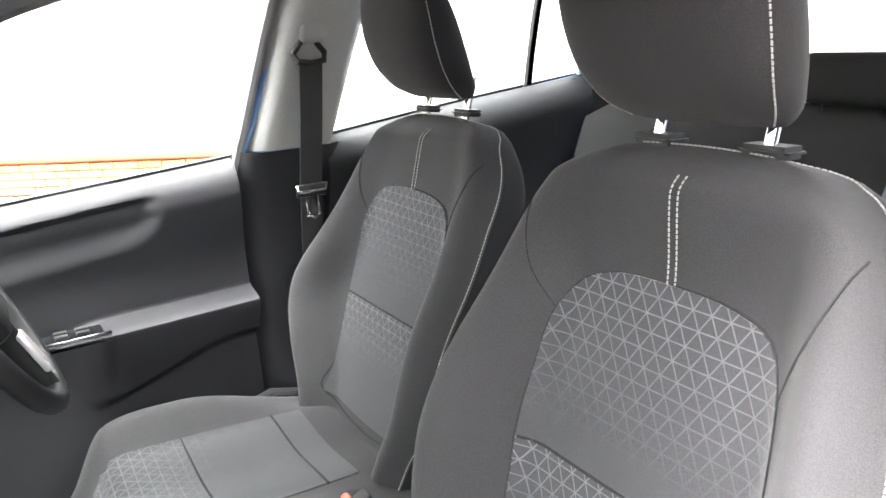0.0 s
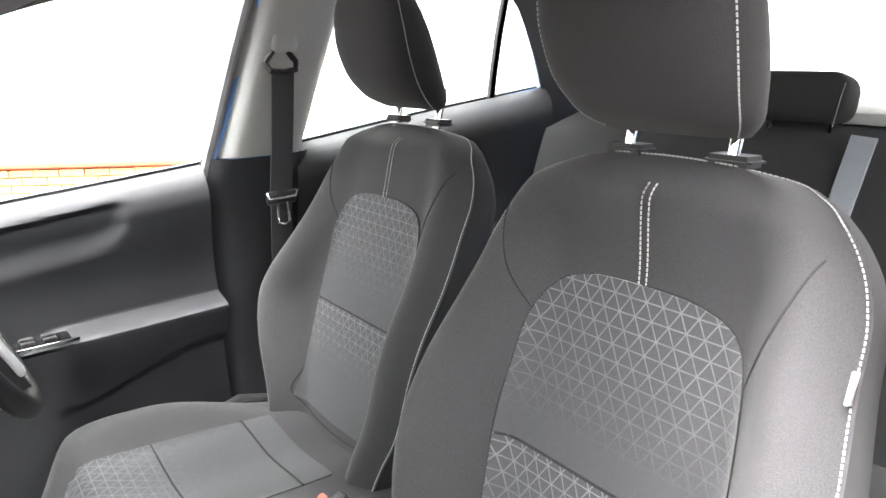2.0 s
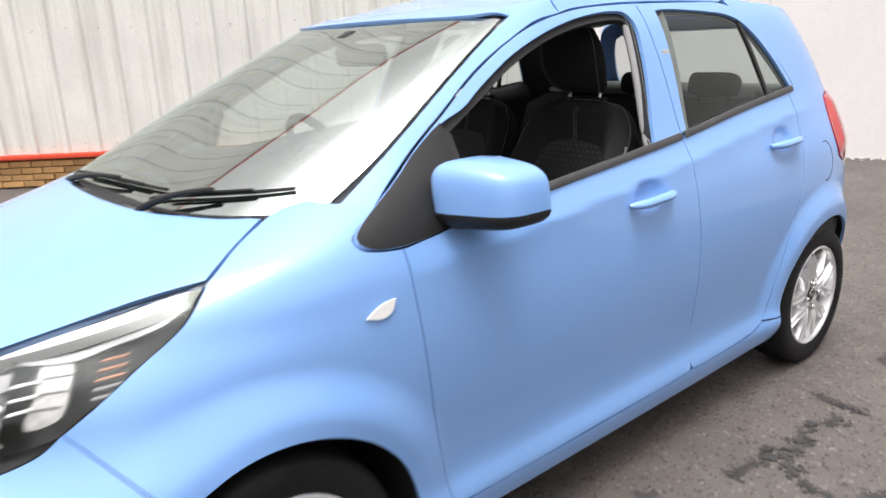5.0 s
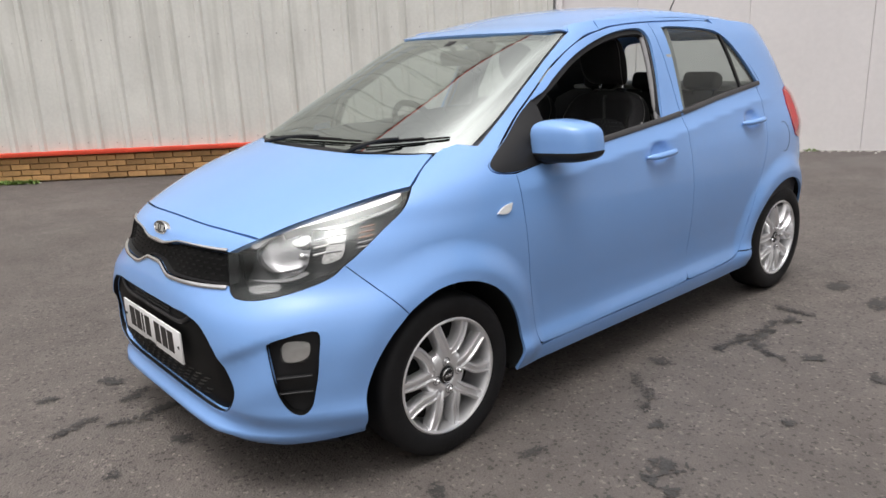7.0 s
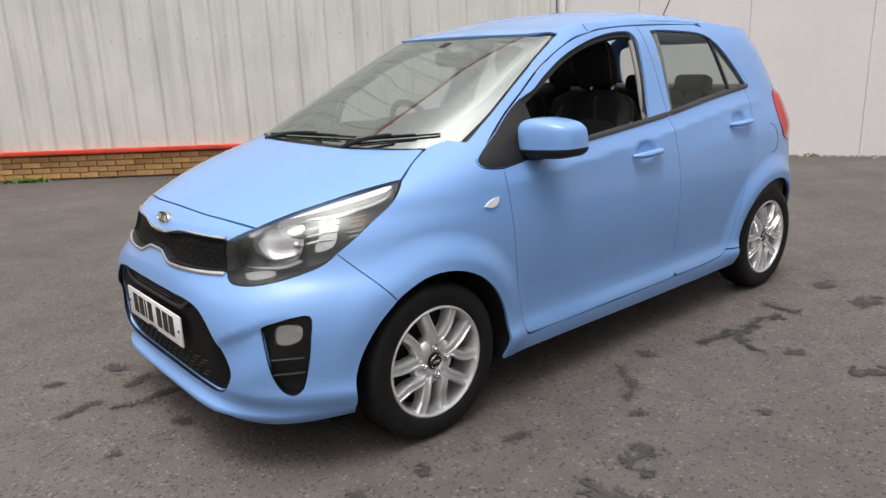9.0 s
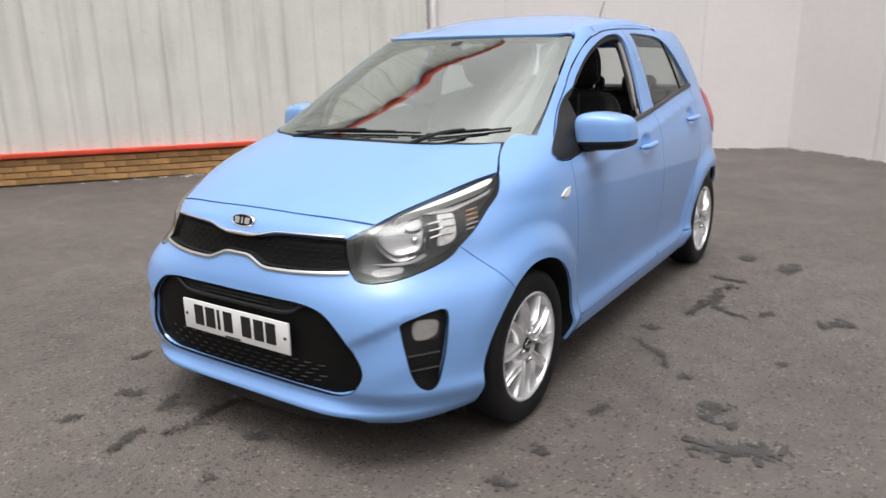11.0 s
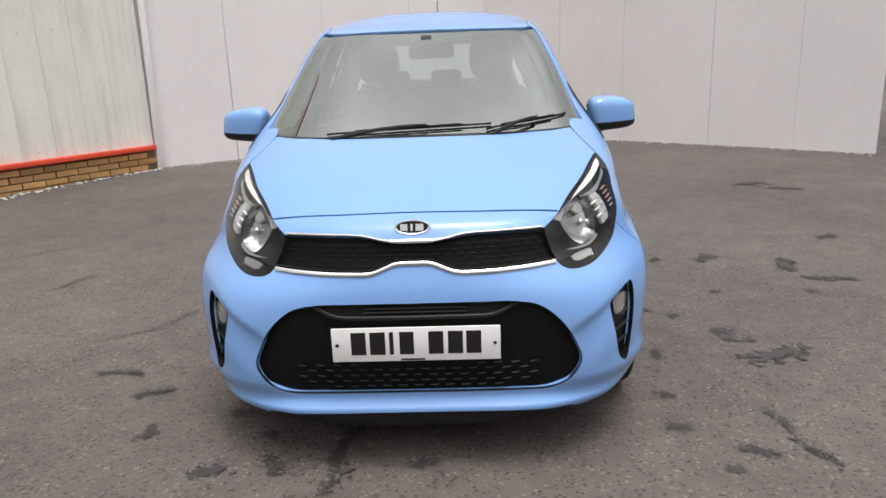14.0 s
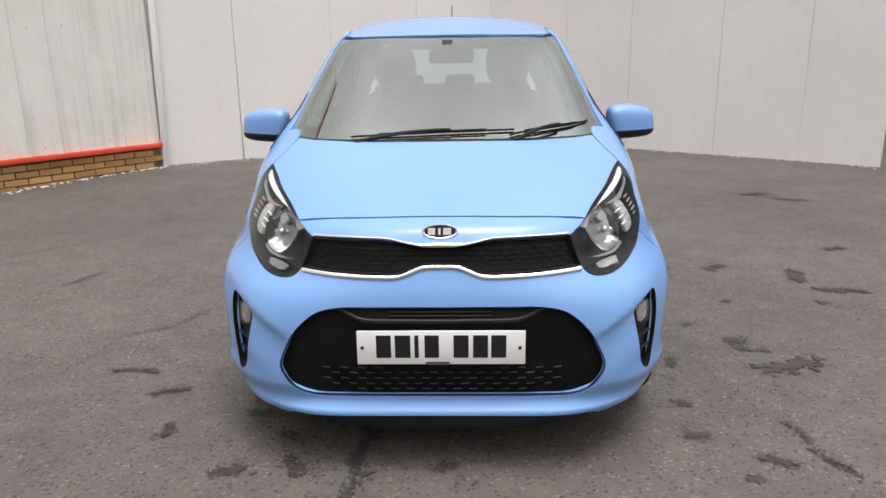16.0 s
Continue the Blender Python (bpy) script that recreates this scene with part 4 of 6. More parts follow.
# cowl between bonnet and screen
rows = []
for x in np.linspace(-.632, .632, 41):
    yb = float(np.interp(abs(x), [0, .1, .243, .36, .465, .575, .64], [-.036, -.034, -.022, .005, .055, .115, .15]))
    zb = float(bonnet(x, yb))
    zs = 1.004
    P = on_screen(np.array([x]), np.array([zs]))[0]
    rows.append([(x, yb - 0.03, zb - 0.035), (x, yb + 0.006, zb - 0.012), (x, (yb + P[1]) / 2, (zb + zs) / 2 - 0.010), (x, P[1] - 0.012, zs - 0.002), (x, P[1] + 0.03, zs + 0.006)])
grid("cowl", rows, BLACK, car, "black plastic cowl under the windscreen")
for x0, x1, z0, z1 in ((-.36, .27, 1.010, 1.030), (.25, .575, 1.012, 1.045)):
    xs, u = np.linspace(x0, x1, 24), np.linspace(0, 1, 24)
    zs = z0 + (z1 - z0) * u ** 0.7
    P = on_screen(xs, zs) + np.array((0, -0.008, 0.004))
    bm = bmesh.new()
    hinge = np.array((x0 + .02, P[0][1] - .035, z0 - .012))
    reach = P[int(len(P) * .62)] + np.array((0, -.012, .012))
    tube(bm, [hinge * (1 - t) + reach * t + np.array((0, -.004, .010)) * math.sin(math.pi * t) for t in np.linspace(0, 1, 12)], [.009 - .004 * t for t in np.linspace(0, 1, 12)], 8)
    wiper = part("wiper", bm, BLACK, car, "black wiper arm and blade")
    bm = bmesh.new()
    tube(bm, P, 0.0042, 6)
    part("wiper_blade", bm, RUBBER, wiper)
    bm = bmesh.new()
    tube(bm, P[4:20] + np.array((0, -0.006, 0.006)), 0.0035, 6)
    part("blade_spring", bm, BLACK, wiper)

# roof, aerial, tailgate
ROOF = both([(0, .812), (.2, .813), (.38, .83), (.475, .866), (.511, .935, 1), (.514, 1.1), (.513, 1.4), (.511, 1.8), (.502, 2.2), (.485, 2.55, 1), (.35, 2.66), (0, 2.72)])
panel("roof", ROOF, on_roof, PAINT, car, "light blue roof panel", step=0.035, thick=0.008, edge=0.02)
bm = bmesh.new()
rod(bm, (0, 2.42, 1.43), (0, 2.45, 1.455), 0.02, 0.012)
rod(bm, (0, 2.44, 1.445), (0, 2.58, 1.63), 0.0045, 0.003, 8)
part("aerial", bm, BLACK, car, "short black roof aerial")
HATCH = both([(0, 1.40), (.3, 1.397), (.44, 1.385), (.49, 1.33), (.535, 1.15), (.575, 1.04), (.60, .90), (.60, .70), (.57, .56), (.4, .53), (0, .525)])
REARGLASS = both([(0, 1.345), (.3, 1.342), (.41, 1.325), (.445, 1.27), (.475, 1.14), (.47, 1.085), (.40, 1.06), (0, 1.05)])
tailgate = panel("tailgate", HATCH, on_tail, PAINT, car, "light blue tailgate", (REARGLASS,), 0.03, 0.02)
pane = panel("pane", REARGLASS, on_tail, SIDEGLASS, tailgate, step=0.05, thick=0.0, lift=-0.006, gap=-0.004)
panel("rear_bumper", both([(0, .52), (.4, .525), (.57, .55), (.60, .66), (.615, .74), (.675, .74), (.70, .50), (.69, .28), (.6, .22), (0, .21)]), on_tail, PAINT, car, step=0.04)
"""underside"""
bm = bmesh.new()
box(bm, (0, 1.15, .19), (1.38, 1.55, .06))
box(bm, (0, 1.2, .21), (0.86, 3.3, .08))
box(bm, (0, -.02, .50), (0.86, .60, .56))
box(bm, (0, -.36, .50), (0.80, .30, .50))
box(bm, (0, .17, .56), (1.24, .02, .72))
box(bm, (0, 2.62, .42), (1.10, .30, .40))
part("underbody", bm, DARKVOID, car)
rows = [[(x * k, float(NOSE(.2)) + dy + 0.27 * (abs(x) / .66) ** 3.2, z) for x in np.linspace(-.66, .66, 41)] for dy, z, k in ((.014, .215, 1), (.022, .17, .99), (.05, .135, .97), (.15, .13, .95))]
grid("chin_spoiler", rows, BLACK, front_bumper, "black plastic lip under the bumper")

# grille, intake and number plate
panel("grille", GRILLE, front, DEEPBLACK, front_bumper, "black grille insert", step=0.02, lift=-0.018, thick=0.0, gap=-0.01)
bm = bmesh.new()
for row, z in enumerate((.684, .699, .714, .729, .744, .758)):
    for k in range(-11, 12):
        th = k * 0.046 + (0.023 if row % 2 else 0)
        if abs(th) < .17 and (z > .752 or z < .70) or abs(th) > .50:
            continue
        p, q = front(th - .012, z), front(th + .012, z)
        tube(bm, [p + (0, .012, 0), q + (0, .012, 0)], 0.0022, 5)
        part("grille_bar", bm, DEEPBLACK, front_bumper)
        bm = bmesh.new()
up = [(t, z) for t, z, *_ in T((0, -.63, .757), (.055, -.63, .757), (.10, -.628, .763), (.158, -.617, .774), (.26, -.60, .776), (.398, -.556, .774))]
low = [(t, z) for t, z, *_ in T((0, -.645, .692), (.055, -.644, .690), (.09, -.648, .677), (.128, -.652, .664), (.209, -.648, .662), (.32, -.62, .665), (.432, -.58, .670))]
for nm, q, w in (("chrome_strip", up, curve((0, .009), (.38, .008), (.5, .014), (.62, .008), (1, .009))), ("chrome_strip", low, 0.0135)):
    ribbon(nm, [(-t, z) for t, z in q[::-1]] + q[1:], front, w, CHROME, front_bumper, "bright chrome grille strip", 0.006)
panel("intake", INTAKE, front, DEEPBLACK, front_bumper, "black plastic lower intake", step=0.02, lift=-0.022, thick=0.0, gap=-0.012)
for nm, outline in (("intake_wall", INTAKE), ("grille_wall", GRILLE)):
    ring = shrink(spline(outline, 0.012, True), 0.0025)
    ring = np.vstack([ring, ring[:1]])
    grid(nm, [[tuple(front(*p) + (0, d, 0)) for p in ring] for d in (.0015, .016, .032)], BLACK, front_bumper)
SLOT = both(T((0, -.69, .570), (.2, -.69, .570), (.30, -.68, .568), (.265, -.685, .545), (.24, -.688, .537), (.1, -.69, .535), (0, -.69, .535)))
panel("slot", SLOT, front, DARKVOID, front_bumper, step=0.02, lift=-0.0185, thick=0.0)
ribbon("slot_beam", [(-p[0], p[1]) for p in T((.315, -.68, .570), (.275, -.685, .546), (.24, -.688, .533), (.1, -.69, .529))] + [p[:2] for p in T((0, -.69, .528), (.1, -.69, .529), (.24, -.688, .533), (.275, -.685, .546), (.315, -.68, .570))],
       lambda t, z: front(t, z) + np.array((0, 0.016, 0)), 0.016, BLACK, front_bumper, "", 0.010)
bm = bmesh.new()
for z in (.546, .558):
    tube(bm, [front(t, z) + (0, .012, 0) for t in np.linspace(-.20, .20, 24)], 0.003, 6)
    part("slot_slat", bm, BLACK, front_bumper)
    bm = bmesh.new()
bm = bmesh.new()
for row, z in enumerate((.292, .312, .332, .352, .370)):
    for k in range(-9, 10):
        th = k * 0.064 + (0.032 if row % 2 else 0)
        if abs(th) > .455 - (0.11 if z < .3 else 0) or (abs(th) < .21 and z > .36):
            continue
        box(bm, tuple(front(th, z) + (0, .016, 0)), (.026, .006, .0030), .0008, (0, 0, math.degrees(0.75 * th)), 1)
        part("intake_rib", bm, RIBEDGE, front_bumper)
        bm = bmesh.new()
bm = bmesh.new()
box(bm, (0, -.690, .4475), (.52, .008, .111), .003)
plate = part("number_plate", bm, PLATEWHITE, car, "white front number plate with black bars")
bm = bmesh.new()
for x0, w in ((-.177, .05), (-.118, .052), (-.075, .014), (-.028, .048), (.062, .05), (.122, .05), (.178, .05)):
    box(bm, (x0, -.6945, .452), (w * .92, .002, .074), .0006, segs=1)
    part("black_bar", bm, PLATEBLACK, plate)
    bm = bmesh.new()
box(bm, (-.01, -.6945, .398), (.075, .002, .006), .0005, segs=1)
part("black_bar", bm, PLATEBLACK, plate)
for x in (-.243, .243):
    bm = bmesh.new()
    rod(bm, (x, -.692, .448), (x, -.6965, .448), .0055)
    part("screw", bm, PLATEBLACK, plate)
# oval badge with plain shapes
bm = bmesh.new()
c = front(0.0, .795)
tilt = pose(0, float(c[1]) - .004, .795, 72)
def oval(bm, a, b, h, n=40):
    vs = [bm.verts.new(tilt @ Vector((a * math.cos(6.2832 * i / n), b * math.sin(6.2832 * i / n), h))) for i in range(n)]
    return vs
o = [oval(bm, a, b, h) for a, b, h in ((.055, .0235, -.008), (.055, .0235, .004), (.052, .0212, .007), (.0485, .0185, .006), (.0475, .0178, .003))]
for p, q in zip(o, o[1:]):
    for i in range(40):
        bm.faces.new((p[i], p[(i + 1) % 40], q[(i + 1) % 40], q[i]))
badge = part("badge", bm, CHROME, car, "oval chrome badge with a black field")
bm = bmesh.new()
bm.faces.new(oval(bm, .048, .018, .0035))
part("badge_field", bm, GLOSSBLACK, badge)
bm = bmesh.new()
for x, w in ((-.026, .022), (-.002, .007), (.022, .024)):
    bmesh.ops.create_cube(bm, size=1.0, matrix=tilt @ pose(x, 0, .005) @ Matrix.Diagonal((w, .021, .003, 1)))
part("badge_shape", bm, CHROME, badge)

# lamps
for mirror in (False, True):
    s = -1 if mirror else 1
    flip = np.array((s, 1, 1))
    lamp_body = panel("headlamp", lamp, front, LENS, car, "clear wraparound headlamp with a dark housing", step=0.02, thick=0.0, mirror=mirror, gap=0.002)
    lamp_body.visible_shadow = False
    mid = np.mean([front(p[0], p[1]) for p in lamp], axis=0)
    def deep(t, z, d=0.05):
        P = front(t, z)
        return P + (np.array((.28, 0.14, .80)) - P) * 0.0 + np.array((-0.55, 0.75, 0.0)) * d
    panel("housing", lamp, lambda t, z: deep(t, z, 0.105), surface("lamp_housing", (0.055, 0.055, 0.057), 0.30, 0.3, (20, 0.2)) if not mirror else bpy.data.materials["lamp_housing"], lamp_body, "dark grey lamp housing", step=0.02, thick=0.0, mirror=mirror, gap=-0.004)
    ring = spline(lamp, 0.012, True)
    rows = [[tuple(front(*p) * flip) for p in np.vstack([ring, ring[:1]])], [tuple(deep(p[0], p[1], 0.107) * flip) for p in np.vstack([ring, ring[:1]])]]
    grid("lamp_rim", rows, BLACK, lamp_body)
    # light guide along the top edge, with a duller band below it
    def bowl(name, outline, d0, d1, mat, lab=""):
        """A dished bowl behind the lens: its rim at depth d0, its floor at d1."""
        ring = spline(T(*outline), 0.012, True)
        c = ring.mean(0)
        rows = []
        for k, d in ((1.0, d0), (.97, d0 + .3 * (d1 - d0)), (.88, d0 + .7 * (d1 - d0)), (.66, d0 + .92 * (d1 - d0)), (.33, d1), (.02, d1)):
            q = c + (ring - c) * k
            rows.append([tuple(deep(a, b, d) * flip) for a, b in np.vstack([q, q[:1]])])
        return grid(name, rows, mat, lamp_body, lab)
    guide = T((.496, -.412, .818), (.545, -.30, .853), (.596, -.185, .882), (.640, -.060, .908), (.658, -.081, .897), (.621, -.213, .866), (.566, -.323, .842), (.516, -.399, .825))
    panel("light_guide", guide, lambda t, z: deep(t, z, 0.008), LIGHTGUIDE, lamp_body, "white daytime light strip", step=0.016, thick=0.034, mirror=mirror)
    band = T((.557, -.361, .825), (.616, -.269, .838), (.658, -.164, .862), (.671, -.104, .878), (.677, -.125, .866), (.646, -.233, .837), (.629, -.28, .824))
    panel("guide_band", band, lambda t, z: deep(t, z, 0.016), GUIDEGREY, lamp_body, "satin grey trim band", step=0.016, thick=0.006, mirror=mirror)
    upper = T((.440, -.50, .790), (.486, -.42, .812), (.512, -.40, .822), (.500, -.43, .812), (.488, -.462, .800), (.470, -.50, .775))
    panel("guide_band", upper, lambda t, z: deep(t, z, 0.020), GUIDEGREY, lamp_body, "satin grey trim band", step=0.012, thick=0.004, mirror=mirror)
    bowl("reflector", [(.474, -.500, .784), (.488, -.461, .800), (.505, -.425, .815), (.557, -.365, .824), (.597, -.393, .778), (.604, -.425, .713), (.586, -.453, .700), (.546, -.497, .695), (.497, -.515, .735)], 0.026, 0.080, REFLECTOR, "bright faceted reflector bowl")
    for k in range(9):
        bm = bmesh.new()
        q = T((.494 + .0085 * k, -.498 + .0085 * k, .75))[0]
        tube(bm, [deep(q[0], z, d) * flip for z, d in ((.722 + .001 * k, .078), (.745, .080), (.775, .076), (.795 + .001 * k, .064))], 0.0020, 6)
        part("reflector_rib", bm, REFLECTOR, lamp_body)
    notch = T((.530, -.420, .790), (.562, -.376, .806), (.580, -.392, .786), (.558, -.42, .774))
    panel("bulb_shield", notch, lambda t, z: deep(t, z, 0.052), GUIDEGREY, lamp_body, "grey bulb shield", step=0.012, thick=0.01, mirror=mirror)
    bm = bmesh.new()
    p = deep(*T((.572, -.42, .745))[0][:2], 0.070) * flip
    bmesh.ops.create_uvsphere(bm, u_segments=16, v_segments=10, radius=.012, matrix=Matrix.Translation(p))
    part("bulb_cap", bm, CHROME, lamp_body, "chrome bulb cap")
    lamp_step = T((.478, -.540, .690), (.545, -.497, .692), (.588, -.455, .698), (.606, -.425, .712), (.618, -.42, .704), (.592, -.462, .686), (.545, -.512, .682))
    panel("reflector_ledge", lamp_step, lambda t, z: deep(t, z, 0.024), GUIDEGREY, lamp_body, "satin grey ledge under the reflector", step=0.012, thick=0.006, mirror=mirror)
    flash = T((.591, -.318, .826), (.613, -.286, .828), (.640, -.289, .807), (.661, -.317, .761), (.660, -.332, .742), (.631, -.381, .730), (.623, -.354, .781))
    panel("indicator", flash, lambda t, z: deep(t, z, 0.022), INDICATOR, lamp_body, "clear ribbed indicator panel", step=0.012, thick=0.01, mirror=mirror)
    for z, ya, yb in ((.762, -.362, -.322), (.784, -.350, -.304), (.805, -.338, -.292)):
        bm = bmesh.new()
        q0, q1 = T((.628 - .3 * (z - .762), ya, z))[0], T((.655 - .3 * (z - .762), yb, z + .003))[0]
        tube(bm, [deep(q0[0], q0[1], 0.020) * flip, deep(q1[0], q1[1], 0.020) * flip], 0.0022, 6)
        part("indicator_rib", bm, GUIDEGREY, lamp_body)
    for (xa, ya, za), (xb, yb, zb) in (((.592, -.374, .797), (.617, -.334, .803)), ((.604, -.384, .778), (.628, -.347, .784)), ((.612, -.392, .758), (.632, -.361, .765))):
        bm = bmesh.new()
        q0, q1 = T((xa, ya, za))[0], T((xb, yb, zb))[0]
        tube(bm, [deep(q0[0], q0[1], 0.017) * flip, deep(q1[0], q1[1], 0.017) * flip], 0.0040, 8, flat=0.7)
        part("divider_bar", bm, LIGHTGUIDE, lamp_body)
    for k in range(5):
        bm = bmesh.new()
        z = .768 + .013 * k
        q0, q1 = T((.668 - .002 * k, -.272 + .004 * k, z))[0], T((.684 - .002 * k, -.225 + .004 * k, z + .006))[0]
        tube(bm, [deep(q0[0], q0[1], 0.024) * flip, deep(q1[0], q1[1], 0.022) * flip], 0.0042, 8, flat=0.6)
        part("amber_rib", bm, AMBER if k > 1 else GUIDEGREY, lamp_body, "amber indicator rib" if k > 1 else "")
    low_strip = T((.495, -.555, .672), (.569, -.485, .681), (.578, -.488, .670), (.544, -.533, .657), (.513, -.557, .658))
    panel("reflector_strip", low_strip, lambda t, z: deep(t, z, 0.010), STRIPGREY, lamp_body, "ribbed silver reflector strip", step=0.012, thick=0.006, mirror=mirror)
    for k in range(9):
        bm = bmesh.new()
        q = T((.504 + .0082 * k, -.552 + .0078 * k, .67))[0]
        tube(bm, [deep(q[0], z, 0.008) * flip for z in (.660, .667, .674 + .0006 * k)], 0.0014, 5)
        part("strip_rib", bm, FOGBOWL, lamp_body)
    # fog lamp pocket
    fog = panel("fog_pocket", FOG, front, BLACK, car, "black fog lamp surround", step=0.014, lift=-0.03, thick=0.0, mirror=mirror, gap=-0.012)
    ring = spline(FOG, 0.012, True)
    rows = [[tuple(front(*p) * flip) for p in np.vstack([ring, ring[:1]])], [tuple((front(*p) + np.array((-.03, .024, 0))) * flip) for p in np.vstack([ring, ring[:1]])]]
    grid("pocket_rim", rows, DEEPBLACK, fog)
    lens = [(t, z) for t, z, *_ in T((.632, -.527, .523), (.665, -.482, .530), (.684, -.466, .522), (.684, -.474, .480), (.66, -.50, .465), (.636, -.53, .472))]
    panel("fog_reflector", lens, lambda t, z: front(t, z) + np.array((-.015, .013, 0)), FOGBOWL, fog, "grey fog lamp bowl", step=0.012, thick=0.0, mirror=mirror)
    g = panel("fog_lens", lens, lambda t, z: front(t, z) + np.array((-.006, .006, 0)), LENS, fog, step=0.014, thick=0.006, mirror=mirror, gap=-0.002)
    bm = bmesh.new()
    for z in (.415, .365):
        a, b = front(*T((.628, -.55, z))[0][:2]), front(*TS((-.482, z))[0][:2])
        tube(bm, [(a + np.array((-.012, .012, 0.004))) * flip, (b + np.array((-.012, .010, 0.008))) * flip], 0.007, 8, flat=0.5)
        part("fog_slat", bm, BLACK, fog)
        bm = bmesh.new()
    # side repeater and fuel flap line
    panel("side_repeater", [(.235, .802, 1), (.262, .819), (.285, .827), (.312, .829, 1), (.302, .806), (.285, .795), (.262, .794)], on_side, FROST, car, "clear side indicator", step=0.012, lift=0.006, thick=0.008, mirror=mirror)
ribbon("fuel_flap_joint", [(2.395 + .062 * math.cos(a), .835 + .075 * math.sin(a)) for a in np.linspace(-1.9, 1.9, 14)], on_side, 0.004, RUBBER, car, "", 0.0008)

# door mirrors
for mirror in (False, True):
    s = -1 if mirror else 1
    def egg(c, r, n, cutz=None, m=28, k=16):
        rows = []
        for i in range(k + 1):
            v = -math.pi / 2 + math.pi * i / k
            row = []
            for j in range(m + 1):
                u = 2 * math.pi * j / m
                pw = lambda a: math.copysign(abs(a) ** (2 / n), a)
                x, y, z = pw(math.cos(v)) * pw(math.cos(u)), pw(math.cos(v)) * pw(math.sin(u)), pw(math.sin(v))
                if y > 0.45:
                    y = 0.45 + (y - 0.45) * 0.12
                taper = 1 - 0.22 * max(0, x) * max(0, z) - 0.10 * x * (z < 0)
                row.append((s * (c[0] + r[0] * x - 0.01 * z), c[1] + r[1] * y + 0.03 * x, c[2] + r[2] * z * taper))
            rows.append(row)
        return rows
    rows = egg((.822, .555, 1.014), (.105, .086, .077), 3.8)
    m0 = grid("door_mirror", rows[7:], PAINT, car, "light blue door mirror housing")
    rim = [tuple(np.array(p) + (0, 0, .0015)) for p in rows[7]]
    mid = np.mean(rows[7], axis=0)
    rim = [tuple(mid + (np.array(p) - mid) * (.978, .978, 1)) for p in rim]
    low = [[tuple(mid + (np.array(p) - mid) * (1.0, 1.0, .88)) for p in row] for row in rows[:7]]
    grid("mirror_shell", low + [[tuple(np.array(p) - (0, 0, .004)) for p in rows[7]], rim], BLACK, m0, "black lower mirror shell")
    bm = bmesh.new()
    tube(bm, [(s * .672, .490, .952), (s * .705, .500, .950), (s * .735, .515, .950), (s * .775, .535, .957), (s * .81, .545, .965)], [.040, .034, .031, .033, .030], 12, flat=0.72)
    part("mirror_arm", bm, BLACK, m0)
    bm = bmesh.new()
    box(bm, (s * .820, .597, 1.003), (.150, .006, .100), .002, (0, 0, s * 15.5))
    part("mirror_glass", bm, surface("mirror", (0.9, 0.9, 0.9), 0.02, 1.0, (9, 0.01)) if not mirror else bpy.data.materials["mirror"], m0, "mirror glass")


